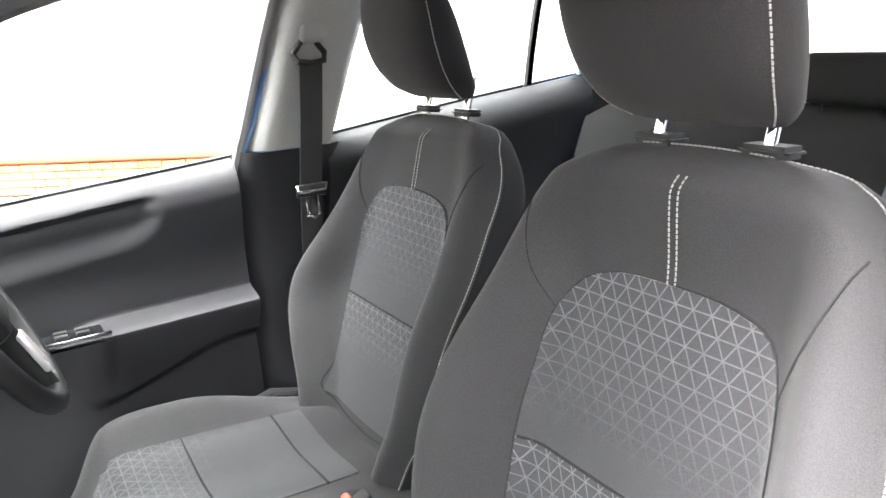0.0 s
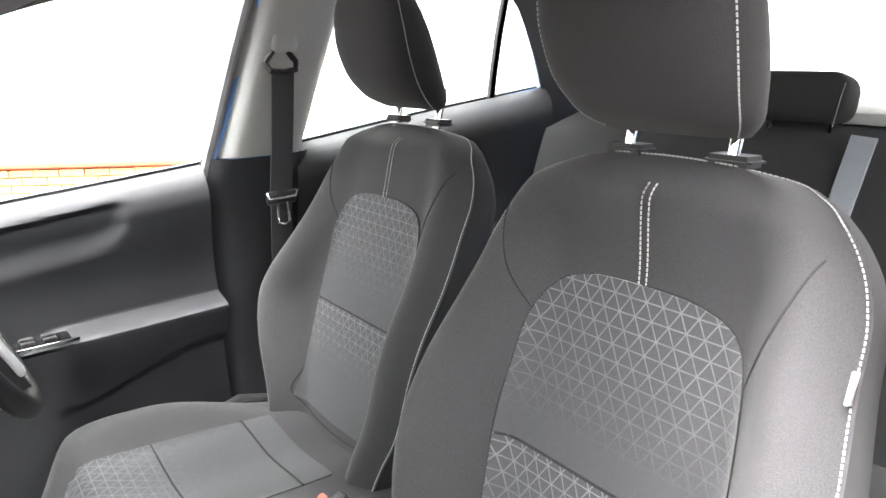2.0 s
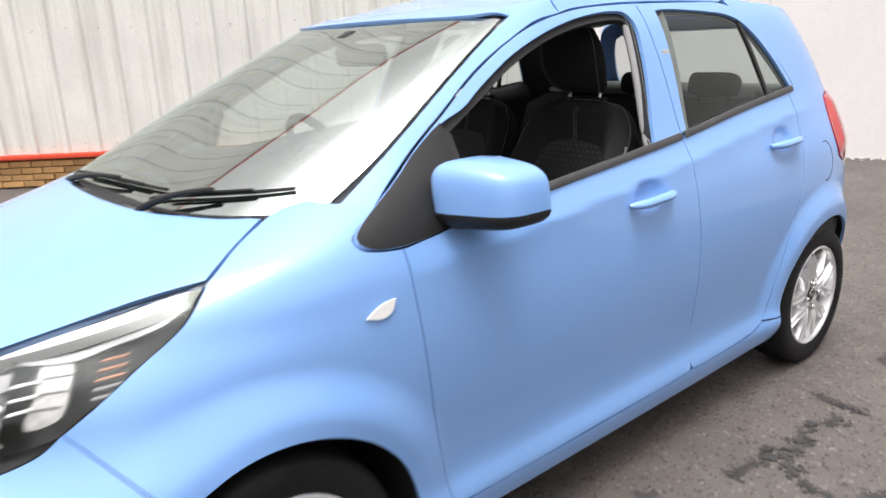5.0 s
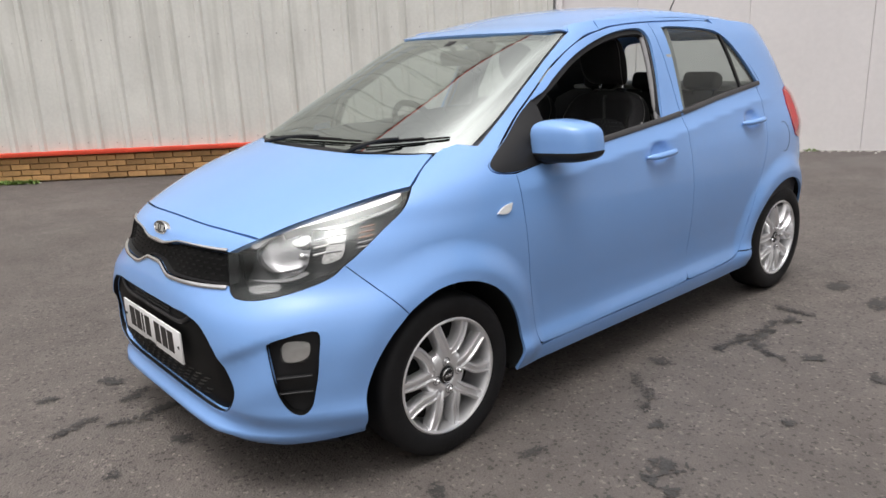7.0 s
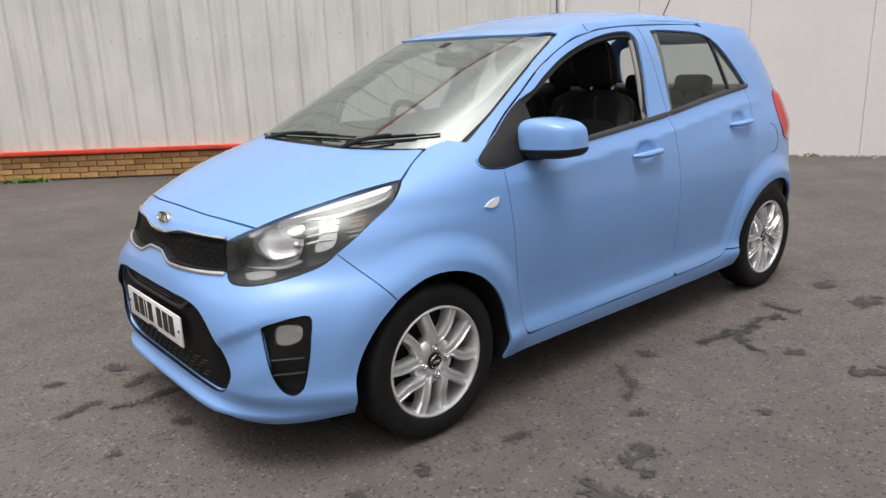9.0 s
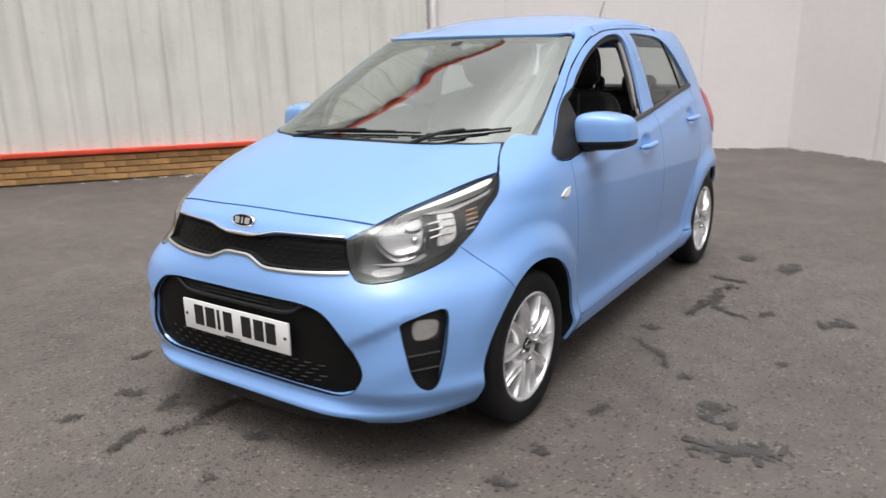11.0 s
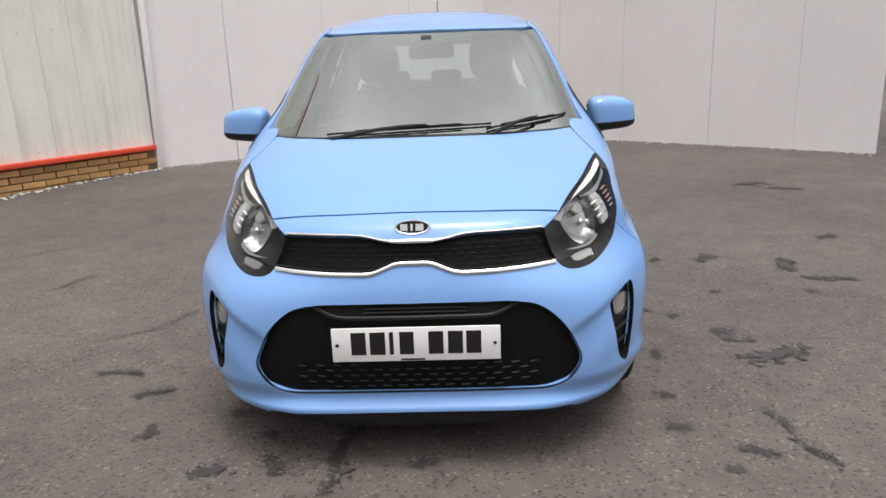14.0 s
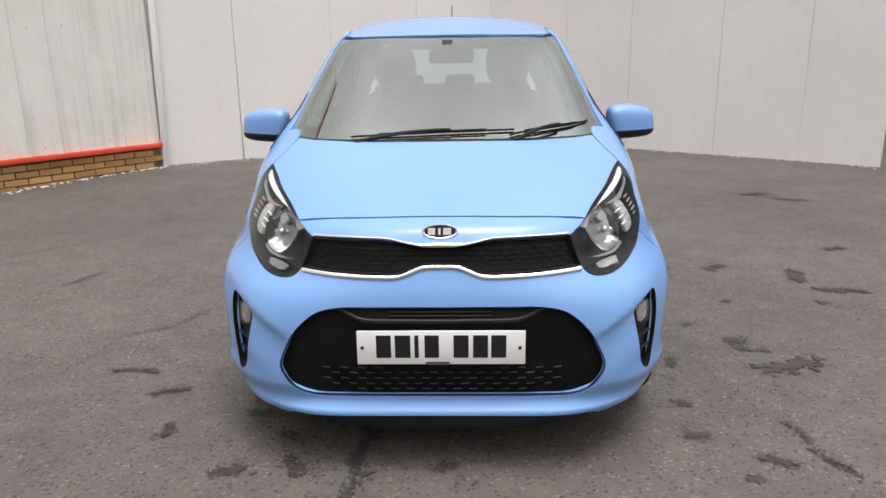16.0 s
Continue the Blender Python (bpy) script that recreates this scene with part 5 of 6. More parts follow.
# wheels
def wheel(wy, s):
    """One wheel: tyre, alloy rim with five forked spokes, hub cap and bolts."""
    o = (s * .695, wy, .285)
    hub = empty("wheel", "", "")
    hub.parent = car
    bm = bmesh.new()
    prof = [(.198, .072), (.205, .080), (.225, .086), (.255, .086), (.272, .080), (.281, .068), (.2845, .045), (.285, 0), (.2845, -.045), (.281, -.068), (.27, -.082), (.25, -.085), (.205, -.08), (.198, -.07)]
    lathe(bm, prof, o, n=64, sign=s)
    part("tyre", bm, TYRE, hub, "black rubber tyre")
    bm = bmesh.new()
    lathe(bm, [(.203, .070), (.204, .079), (.199, .082), (.193, .078), (.186, .055), (.180, .02), (.178, -.06)], o, n=64, sign=s)
    part("rim", bm, ALLOY, hub, "silver alloy wheel rim")
    bm = bmesh.new()
    lathe(bm, [(.178, -.02), (.10, -.015), (.02, -.01)], o, n=40, sign=s)
    part("brake_backing", bm, DARKVOID, hub)
    # five forked spokes: one arm runs straight in, the other bends over to join it
    for k in range(5):
        mid = 2 * math.pi / 5 * k + 1.466
        for knots, w0, w1 in ((((.040, .10), (.075, .16), (.115, .26), (.150, .31), (.192, .33)), .022, .0200), (((.052, .02), (.078, -.06), (.098, -.22), (.130, -.35), (.192, -.36)), .015, .0190)):
            bm = bmesh.new()
            kr = np.array(knots)
            R_of = curve(*[(i / (len(kr) - 1), v) for i, v in enumerate(kr[:, 0])])
            A_of = curve(*[(i / (len(kr) - 1), v) for i, v in enumerate(kr[:, 1])])
            rings = []
            T = np.linspace(0, 1, 13)
            C = np.array([(float(R_of(t)) * math.cos(mid + s * float(A_of(t))), float(R_of(t)) * math.sin(mid + s * float(A_of(t)))) for t in T])
            D = np.gradient(C, axis=0)
            D /= np.linalg.norm(D, axis=1)[:, None]
            for t, c, d in zip(T, C, D):
                h, w = .060 + .012 * math.sin(math.pi * t) + .009 * t, w0 + (w1 - w0) * t
                g = .006 * float(smooth(.25, .6, t))
                ring = []
                for q, e in ((-1, -.040), (-.98, -.006), (-.80, .003), (-.50, .004), (-.26, -g), (.26, -g), (.50, .004), (.80, .003), (.98, -.006), (1, -.040)):
                    ring.append(bm.verts.new((o[0] + s * (h + e), o[1] + c[0] - q * w * d[1], o[2] + c[1] + q * w * d[0])))
                rings.append(ring)
            for p, q in zip(rings, rings[1:]):
                for i in range(9):
                    bm.faces.new((p[i], p[i + 1], q[i + 1], q[i]))
            part("spoke", bm, ALLOY, hub)
    bm = bmesh.new()
    lathe(bm, [(.092, .024), (.088, .050), (.080, .060), (.064, .0665), (.044, .068), (.035, .066), (.031, .062)], o, n=40, sign=s)
    part("hub", bm, ALLOY, hub)
    bm = bmesh.new()
    lathe(bm, [(.030, .062), (.029, .068), (.025, .071), (.001, .072)], o, n=32, sign=s)
    part("hub_cap", bm, GLOSSBLACK, hub, "gloss black centre cap")
    bm = bmesh.new()
    lathe(bm, [(.0245, .0712), (.0235, .0725), (.0225, .0715)], o, n=32, sign=s)
    box(bm, (o[0] + s * .0725, o[1], o[2]), (.0015, .030, .009), .0004, (0, 0, 0), 1)
    part("cap_shape", bm, CHROME, hub)
    for k in range(4):
        a = math.pi / 2 * k + 0.08
        bm = bmesh.new()
        rod(bm, (o[0] + s * .060, o[1] + .05 * math.cos(a), o[2] + .05 * math.sin(a)), (o[0] + s * .076, o[1] + .05 * math.cos(a), o[2] + .05 * math.sin(a)), .0095, .0085, 6)
        bmesh.ops.create_uvsphere(bm, u_segments=10, v_segments=6, radius=.0085, matrix=Matrix.Translation((o[0] + s * .076, o[1] + .05 * math.cos(a), o[2] + .05 * math.sin(a))))
        part("bolt", bm, CHROME, hub)
        bm = bmesh.new()
        lathe(bm, [(.0165, .0685), (.0155, .0695), (.0105, .0645), (.0095, .0645)], (o[0], o[1] + .05 * math.cos(a), o[2] + .05 * math.sin(a)), n=18, sign=s)
        part("bolt_seat", bm, DARKALLOY, hub)
    return hub


for wy in (0.0, 2.4):
    for s in (1, -1):
        wheel(wy, s)

# ==== cabin ====
FABRIC = surface("charcoal_fabric", (0.0281, 0.0273, 0.0289), 0.85, 0, (5, 0.10), (700, 0.22), (900, 0.0005), sheen=0.08, spec=0.2)
FABRICSIDE = surface("dark_side_fabric", (0.0148, 0.0144, 0.0156), 0.85, 0, (5, 0.10), (700, 0.2), (900, 0.0005), sheen=0.05, spec=0.2)
TRIM = surface("charcoal_trim", (0.0242, 0.0242, 0.0273), 0.55, 0, (6, 0.12), (500, 0.12), (900, 0.0004), rvar=0.05, spec=0.25)
GREYTRIM = surface("pale_grey_trim", (0.3120, 0.3120, 0.3042), 0.6, 0, (4, 0.05), (400, 0.06), (700, 0.0004))
LINER = surface("pale_headliner", (0.42, 0.42, 0.40), 0.9, 0, (4, 0.05), (300, 0.08), (500, 0.0006))
CARPET = surface("black_carpet", (0.012, 0.012, 0.013), 0.95, 0, (10, 0.2), (500, 0.4), (400, 0.002))
BELT_WEB = surface("black_webbing", (0.0172, 0.0172, 0.0187), 0.6, 0, (8, 0.1), (900, 0.25), (900, 0.0003))
GREYBELT = surface("grey_webbing", (0.1248, 0.1326, 0.1482), 0.6, 0, (8, 0.1), (900, 0.2))
THREAD = surface("white_thread", (0.2808, 0.2730, 0.2652), 0.7, 0, (200, 0.1))
ORANGE = surface("orange_button", (0.62, 0.075, 0.04), 0.35, 0, (30, 0.1))
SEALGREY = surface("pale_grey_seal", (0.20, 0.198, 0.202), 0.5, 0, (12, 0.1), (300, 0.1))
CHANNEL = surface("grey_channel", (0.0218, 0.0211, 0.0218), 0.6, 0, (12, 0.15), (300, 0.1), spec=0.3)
LABELWHITE = surface("white_label", (0.5616, 0.5616, 0.5616), 0.6, 0, (80, 0.1))


def patterned(name, top, depth, seam=None, flat=False):
    """Grey fabric printed with a net of pale triangles that fades out downwards."""
    m = surface(name, (0.036, 0.036, 0.039), 0.8, 0, (6, 0.08), (800, 0.22), (900, 0.0005), sheen=0.15, spec=0.25)
    n, l = m.node_tree.nodes, m.node_tree.links
    p = n["Principled BSDF"]
    base = p.inputs["Base Color"].links[0].from_socket
    xyz = n.new("ShaderNodeSeparateXYZ")
    l.new(n.new("ShaderNodeTexCoord").outputs["Object"], xyz.inputs[0])
    def op(kind, a, b=None, c=None):
        q = n.new("ShaderNodeMath")
        q.operation = kind
        for i, v in enumerate((a, b, c)):
            if v is None:
                continue
            if isinstance(v, (int, float)):
                q.inputs[i].default_value = v
            else:
                l.new(v, q.inputs[i])
        return q.outputs[0]
    x, z = xyz.outputs[0], op("MULTIPLY", xyz.outputs[1], -1.0) if flat else xyz.outputs[2]
    pitch, total = 0.0185, None
    for a in (90, 30, 150):
        v = op("ADD", op("MULTIPLY", x, math.cos(radians(a)) / pitch), op("MULTIPLY", z, math.sin(radians(a)) / pitch))
        near = op("MULTIPLY", op("ABSOLUTE", op("SUBTRACT", op("FRACT", op("ADD", v, 100.0)), 0.5)), 2.0)
        mask = n.new("ShaderNodeMapRange")
        mask.inputs["From Min"].default_value, mask.inputs["From Max"].default_value = 0.87, 0.97
        l.new(near, mask.inputs[0])
        total = mask.outputs[0] if total is None else op("MAXIMUM", total, mask.outputs[0])
    def fade(hi, d):
        r = n.new("ShaderNodeMapRange")
        r.inputs["From Min"].default_value, r.inputs["From Max"].default_value = hi - d, hi
        l.new(z, r.inputs[0])
        return r.outputs[0]
    f = fade(top, depth)
    if seam:
        below = op("LESS_THAN", z, seam)
        f = op("ADD", op("MULTIPLY", f, op("SUBTRACT", 1.0, below)), op("MULTIPLY", fade(seam, depth * 0.55), below))
    wear = n.new("ShaderNodeTexNoise")
    wear.inputs["Scale"].default_value = 60
    l.new(n.new("ShaderNodeTexCoord").outputs["Object"], wear.inputs["Vector"])
    amount = op("MULTIPLY", op("MULTIPLY", total, f), op("ADD", wear.outputs[0], 0.25))
    mix = n.new("ShaderNodeMixRGB")
    mix.inputs[2].default_value = (0.15, 0.15, 0.16, 1)
    l.new(op("MINIMUM", amount, 0.85), mix.inputs[0])
    l.new(base, mix.inputs[1])
    l.new(mix.outputs[0], p.inputs["Base Color"])
    return m


BACKINSERT = patterned("triangle_fabric_back", 0.49, 0.21, 0.25)
SEATINSERT = patterned("triangle_fabric_seat", 0.46, 0.30, flat=True)

W_BACK = curve((0, .190), (.05, .212), (.11, .248), (.20, .270), (.32, .263), (.445, .240), (.51, .229), (.550, .211), (.578, .187), (.598, .156), (.612, .113), (.619, .055))
def width(s, sg):
    """Half width of a backrest on one side; LEAN pushes the bolsters over at mid height."""
    return W_BACK(s) + LEAN[0] * np.where(np.asarray(sg) < 0, 1.0, -.45) * np.exp(-((np.asarray(s) - .215) / .11) ** 2)


BOLSTER = curve((0, .7), (.12, 1.0), (.30, 1.0), (.42, .55), (.52, .18), (.64, .05))


RECESS, BULGE, LEAN = [0.030], [0.08], [0.0]


def back_front(a, s):
    """Depth of a backrest's front face: flat in the middle, with side bolsters."""
    k = np.abs(a) / np.maximum(width(s, a), 1e-3)
    bulge = smooth(.52, .80, k) * (1 - 0.55 * smooth(.84, 1.0, k))
    return BULGE[0] * BOLSTER(s) * bulge - 0.030 * smooth(.80, 1.0, k) * (1.15 - BOLSTER(s)) - 0.035 * smooth(.565, .622, s) - (0.010 * BOLSTER(s) + RECESS[0] * smooth(.60, .46, s)) * (1 - smooth(.45, .78, k))


def stitches(bm, P, pitch=0.0055, r=0.00095, length=0.0038):
    """Short threads along a line of points."""
    P = np.asarray(P, float)
    d = np.r_[0, np.cumsum(np.linalg.norm(np.diff(P, axis=0), axis=1))]
    for q in np.arange(0, d[-1] - length, pitch):
        a, b = (np.array([np.interp(v, d, P[:, i]) for i in range(3)]) for v in (q, q + length))
        rod(bm, a, b, r, n=5)


def front_seat(cx, y, z, recline, label, side_tag, post_y, post_s, recess, bulge, lean=0.0, slide=(0, 0)):
    """A bucket seat: cushion, reclined backrest with fabric insert, seams, stitching and headrest."""
    RECESS[0], BULGE[0], LEAN[0] = recess, bulge, lean
    seat = empty("front_seat", label, "car seat", "front seats")
    seat.matrix_basis = pose(cx, y, z)
    R = pose(0, 0, 0.0, -recline, 0, 0)
    def back_part(name, bm, mat, lab="", parent=None):
        ob = part(name, bm, mat, seat, lab, 50)
        ob.matrix_basis = R
        return ob
    # backrest: rings up the back; local x across, -y forwards, z up
    bm, side_bm = bmesh.new(), bmesh.new()
    S = np.r_[np.linspace(-.02, .54, 30), np.linspace(.55, .619, 12)]
    A = np.sin(np.linspace(-1, 1, 41) * math.pi / 2 * 0.98) / math.sin(math.pi / 2 * 0.98)
    rows, srows = [], []
    for s in S:
        wl, wr = float(width(s, -1)), float(width(s, 1))
        w, shift = (wl + wr) / 2, (wr - wl) / 2
        rows.append([(a * (wl if a < 0 else wr), -float(back_front(a * (wl if a < 0 else wr), s)), s) for a in A])
        thick = 0.115 - 0.03 * float(smooth(.5, .619, s))
        edge = -float(back_front(wr, s))
        q = []
        for t in np.linspace(0, 1, 13):
            u = math.pi * t
            q.append((shift + w * (1.0 if t == 0 else math.copysign(abs(math.cos(u)) ** 0.55, math.cos(u))) * (1 + 0.035 * math.sin(u)), edge + (thick - edge) * math.sin(u) ** 0.6, s))
        srows.append(q)
    for b, rr in ((bm, rows), (side_bm, srows)):
        vs = [[b.verts.new(p) for p in row] for row in rr]
        for i in range(len(vs) - 1):
            for j in range(len(vs[0]) - 1):
                b.faces.new((vs[i][j], vs[i][j + 1], vs[i + 1][j + 1], vs[i + 1][j]))
    top = [v for v in rows[-1]]
    back_part("backrest", bm, FABRIC, "charcoal fabric backrest front")
    back_part("backrest_shell", side_bm, FABRICSIDE, "dark fabric backrest sides and back")
    chart = lambda a, s: np.stack([a, -back_front(a, s) - 0.0035, s], -1)
    insert = panel("insert", both([(0, .478), (.07, .474), (.112, .459), (.137, .42), (.150, .34), (.156, .26), (.154, .20), (.146, .12), (.134, .05, 1), (0, .045)]), chart, BACKINSERT, seat, "grey fabric insert printed with pale triangles", step=0.02, thick=0.005, outward=(0, 5, 0.3), gap=0)
    insert.matrix_basis = R
    # seams
    bm = bmesh.new()
    tube(bm, chart(np.linspace(-.155, .155, 24), np.full(24, .25)) + (0, 0.0005, 0), 0.0022, 6)
    ol = spline(both([(0, .479), (.07, .475), (.113, .460), (.138, .42), (.151, .34), (.157, .26), (.155, .20), (.147, .12), (.135, .05)])[:], 0.012)
    tube(bm, chart(ol[:, 0], ol[:, 1]) + (0, 0.0028, 0), 0.0018, 5)
    for sg in (-1, 1):
        q = spline([(sg * .132, .40), (sg * .160, .45), (sg * .178, .50), (sg * .190, .545)], 0.01)
        tube(bm, chart(q[:, 0], q[:, 1]) + (0, 0.0030, 0), 0.0012, 5)
    back_part("seam", bm, FABRICSIDE)
    bm = bmesh.new()
    for a in (-.0048, .0048):
        s = np.linspace(.478, .590, 40)
        stitches(bm, chart(np.full(40, a), s) + (0, 0.0022, 0))
        back_part("centre_stitching", bm, THREAD, "white contrast stitching")
        bm = bmesh.new()
    edge = np.r_[np.linspace(.0, .54, 60), np.linspace(.55, .612, 30)]
    e1, e2 = (np.stack([sg * width(edge, sg) * 0.985, -back_front(sg * width(edge, sg) * 0.985, edge) - 0.001, edge], -1) for sg in (1, -1))
    arc = np.stack([np.linspace(e1[-1][0], -e1[-1][0], 30), np.full(30, e1[-1][1]), .612 + .006 * np.sin(np.linspace(0, math.pi, 30))], -1)
    arc[:, 1] = [-float(back_front(a, s)) - 0.001 for a, s in zip(arc[:, 0], arc[:, 2])]
    stitches(bm, np.vstack([e1, arc[1:-1], e2[::-1]]))
    back_part("stitching", bm, THREAD, "white contrast stitching")
    # cushion
    def prof(a, l):
        """Height of the cushion: a shallow dish between two round bolsters, rolled over at the front and the sides."""
        k = abs(a)
        roll = 1 - math.sqrt(max(0, 1 - max(0, (k - .212) / .062) ** 2)) if k < .274 else 1.0
        bolster = float(smooth(.120, .205, k)) * (-.022 + .062 * float(smooth(-.06, .28, l)) - .016 * float(smooth(.34, .50, l)))
        return .002 + bolster - .085 * roll + .045 * l - .09 * float(smooth(.42, .53, l)) ** 1.4 - .012 * (1 - float(smooth(0, .14, k)))
    bm = bmesh.new()
    AA = np.sin(np.linspace(-1, 1, 49) * 1.25) / math.sin(1.25) * .272
    rings = []
    for l in np.r_[-.06, np.linspace(0, .42, 18), np.linspace(.44, .525, 10)]:
        k = 1 - 0.06 * float(smooth(.38, .525, l)) - 0.22 * max(0, (l - .38) / .145) ** 2.4
        topv = [(a * k, .03 - .85 * l, prof(a, l)) for a in AA]
        rings.append([bm.verts.new(p) for p in topv + [(.268 * k, .03 - .85 * l, -.13 + .05 * float(smooth(.4, .525, l))), (-.268 * k, .03 - .85 * l, -.13 + .05 * float(smooth(.4, .525, l)))]])
    m = len(rings[0])
    for p, q in zip(rings, rings[1:]):
        for j in range(m):
            bm.faces.new((p[j], p[(j + 1) % m], q[(j + 1) % m], q[j]))
    bm.faces.new(rings[0][::-1])
    bm.faces.new(rings[-1])
    part("cushion", bm, FABRIC, seat, "charcoal fabric seat cushion with side bolsters", 60).location = (0, *slide)
    pv = np.vectorize(prof)
    flat = lambda a, l: np.stack([a, .03 - .85 * l, pv(a, l) + 0.003], -1)
    ci = panel("cushion_insert", both([(0, .495), (.08, .492), (.118, .478), (.134, .44), (.136, .30), (.134, .15), (.130, .04, 1), (0, .04)]), flat, SEATINSERT, seat, "grey fabric insert printed with pale triangles", step=0.02, thick=0.004, outward=(0, 0, -5), gap=0)
    ci.location = (0, *slide)
    bm = bmesh.new()
    for l in (.30, .105):
        a = np.linspace(-.134, .134, 20)
        tube(bm, flat(a, np.full(20, l)), 0.0022, 6)
        part("cushion_seam", bm, FABRICSIDE, seat).location = (0, *slide)
        bm = bmesh.new()
    # plinth, rails and lever
    bm = bmesh.new()
    box(bm, (0, -.20, -.14), (.46, .44, .09), .02)
    box(bm, (-.19, -.2, -.215), (.05, .46, .07), .01)
    box(bm, (.19, -.2, -.215), (.05, .46, .07), .01)
    part("seat_base", bm, BLACK, seat)
    bm = bmesh.new()
    tube(bm, [(side_tag * .265, .02, -.01), (side_tag * .272, -.05, .005), (side_tag * .272, -.13, -.01)], [.012, .016, .010], 8, flat=0.5)
    part("recline_lever", bm, BLACK, seat)
    bm = bmesh.new()
    if side_tag > 0:
        box(bm, (.238, -.004, .452), (.003, .010, .028), .001, segs=1)
        back_part("label_tag", bm, LABELWHITE, "small white side label")
    # headrest
    for sx in (-1, 1):
        bm = bmesh.new()
        rod(bm, R @ Vector((sx * .064, post_y, post_s - .04)), R @ Vector((sx * .064, post_y - .006, post_s + .06)), .0065, n=14)
        part("headrest_post", bm, CHROME, seat, "chrome headrest post")
        bm = bmesh.new()
        r8 = bmesh.ops.create_cube(bm, size=1.0, matrix=R @ pose(sx * .064, post_y, post_s, 14) @ Matrix.Diagonal((.052, .036, .012, 1)))
        bmesh.ops.bevel(bm, geom=list({e for v in r8["verts"] for e in v.link_edges}), offset=.005, segments=2, affect="EDGES")
        part("post_collar", bm, BLACK, seat, "black post collar")
    bm = bmesh.new()
    hw = curve((0, .084), (.012, .098), (.04, .112), (.09, .121), (.14, .120), (.18, .108), (.208, .084), (.222, .045))
    yf = curve((0, -.020), (.012, -.048), (.04, -.080), (.09, -.104), (.14, -.110), (.18, -.105), (.208, -.092), (.222, -.076))
    yb = curve((0, .026), (.012, .032), (.04, .024), (.09, .006), (.14, -.014), (.18, -.034), (.208, -.052), (.222, -.066))
    rings = []
    T0 = Matrix.Translation(R @ Vector((0, post_y - .018, post_s + .020)))
    def hpt(t, u):
        h = .222 * (0.5 - 0.5 * math.cos(math.pi * t))
        c, s = math.cos(u), math.sin(u)
        pw = lambda v, n: math.copysign(abs(v) ** n, v)
        mid, dep = (float(yf(h)) + float(yb(h))) / 2, (float(yb(h)) - float(yf(h))) / 2
        return T0 @ Vector((float(hw(h)) * pw(c, .70) * (1 - .12 * max(s, 0)), mid + dep * pw(s, .78), h))
    m = 44
    for t in np.linspace(0, 1, 24):
        rings.append([bm.verts.new(hpt(t, 2 * math.pi * j / m)) for j in range(m)])
    for p, q in zip(rings, rings[1:]):
        for j in range(m):
            bm.faces.new((p[j], p[(j + 1) % m], q[(j + 1) % m], q[j]))
    bm.faces.new(rings[0][::-1])
    bm.faces.new(rings[-1])
    part("headrest", bm, surface("headrest_fabric", (0.0187, 0.0175, 0.0187), 0.85, 0, (5, 0.1), (700, 0.2), (900, 0.0005), sheen=0.08, spec=0.2) if cx > 0 else bpy.data.materials["headrest_fabric"], seat, "charcoal fabric headrest", 60)
    for u in (-.42, -math.pi + .42):
        bm = bmesh.new()
        stitches(bm, [tuple(hpt(t, u) + (T0.to_3x3() @ Vector((0, -0.001, 0)))) for t in np.linspace(.06, .94, 50)])
        part("headrest_stitching", bm, THREAD, seat)
    return seat


front_seat(.325, 1.263, .545, 17.0, "charcoal fabric front passenger seat with a triangle-patterned insert", 1, .042, .622, .032, .066)
front_seat(-.318, 1.345, .533, 19.5, "charcoal fabric driver's seat behind the steering wheel", -1, .040, .628, .006, .052, .062, (-.040, .020))

# rear bench
bench = empty("rear_bench", "dark grey fabric rear bench with three headrests", "car seat")
bm = bmesh.new()
rows = []
for s in np.linspace(0, .62, 24):
    k = 1 - float(smooth(.56, .63, s)) * .12
    rows.append([(a * k, 1.985 + s * .34 - .03 * math.cos(6 * a) * .4 + .06 * float(smooth(.56, .63, s)), .52 + s * .885) for a in np.linspace(-.60, .60, 41)])
rows.append([(p[0], p[1] + .10, p[2] + .0) for p in rows[-1]])
vs = [[bm.verts.new(p) for p in r0] for r0 in rows]
for i in range(len(vs) - 1):
    for j in range(40):
        bm.faces.new((vs[i][j], vs[i][j + 1], vs[i + 1][j + 1], vs[i + 1][j]))
part("bench_back", bm, FABRICSIDE, bench, "", 60)
bm = bmesh.new()
box(bm, (0, 1.80, .47), (1.18, .50, .16), .05, (4, 0, 0), 4)
part("bench_cushion", bm, FABRICSIDE, bench)
for x in (-.29, 0.054, .38):
    bm = bmesh.new()
    box(bm, (x, 2.225, 1.125), (.20, .10, .092), .032, (-14, 0, 0), 4)
    part("bench_headrest", bm, FABRICSIDE, bench, "dark fabric rear headrest")
    for q in (-.06, .06):
        bm = bmesh.new()
        rod(bm, (x + q, 2.235, 1.03), (x + q, 2.235, 1.09), .006, n=10)
        part("bench_post", bm, CHROME, bench)
bm = bmesh.new()
for q in (-.107, .107):
    bm = bmesh.new()
    stitches(bm, [(0.054 + q * .9, 2.168, 1.08), (0.054 + q * .9, 2.182, 1.12), (0.054 + q * .9, 2.20, 1.158)])
    part("bench_stitching", bm, THREAD, bench)
bm = bmesh.new()
box(bm, (0.200, 2.125, .955), (.045, .004, .24), .001, (-20, 4, 0), 1)
part("rear_belt", bm, GREYBELT, bench, "grey rear seat belt")

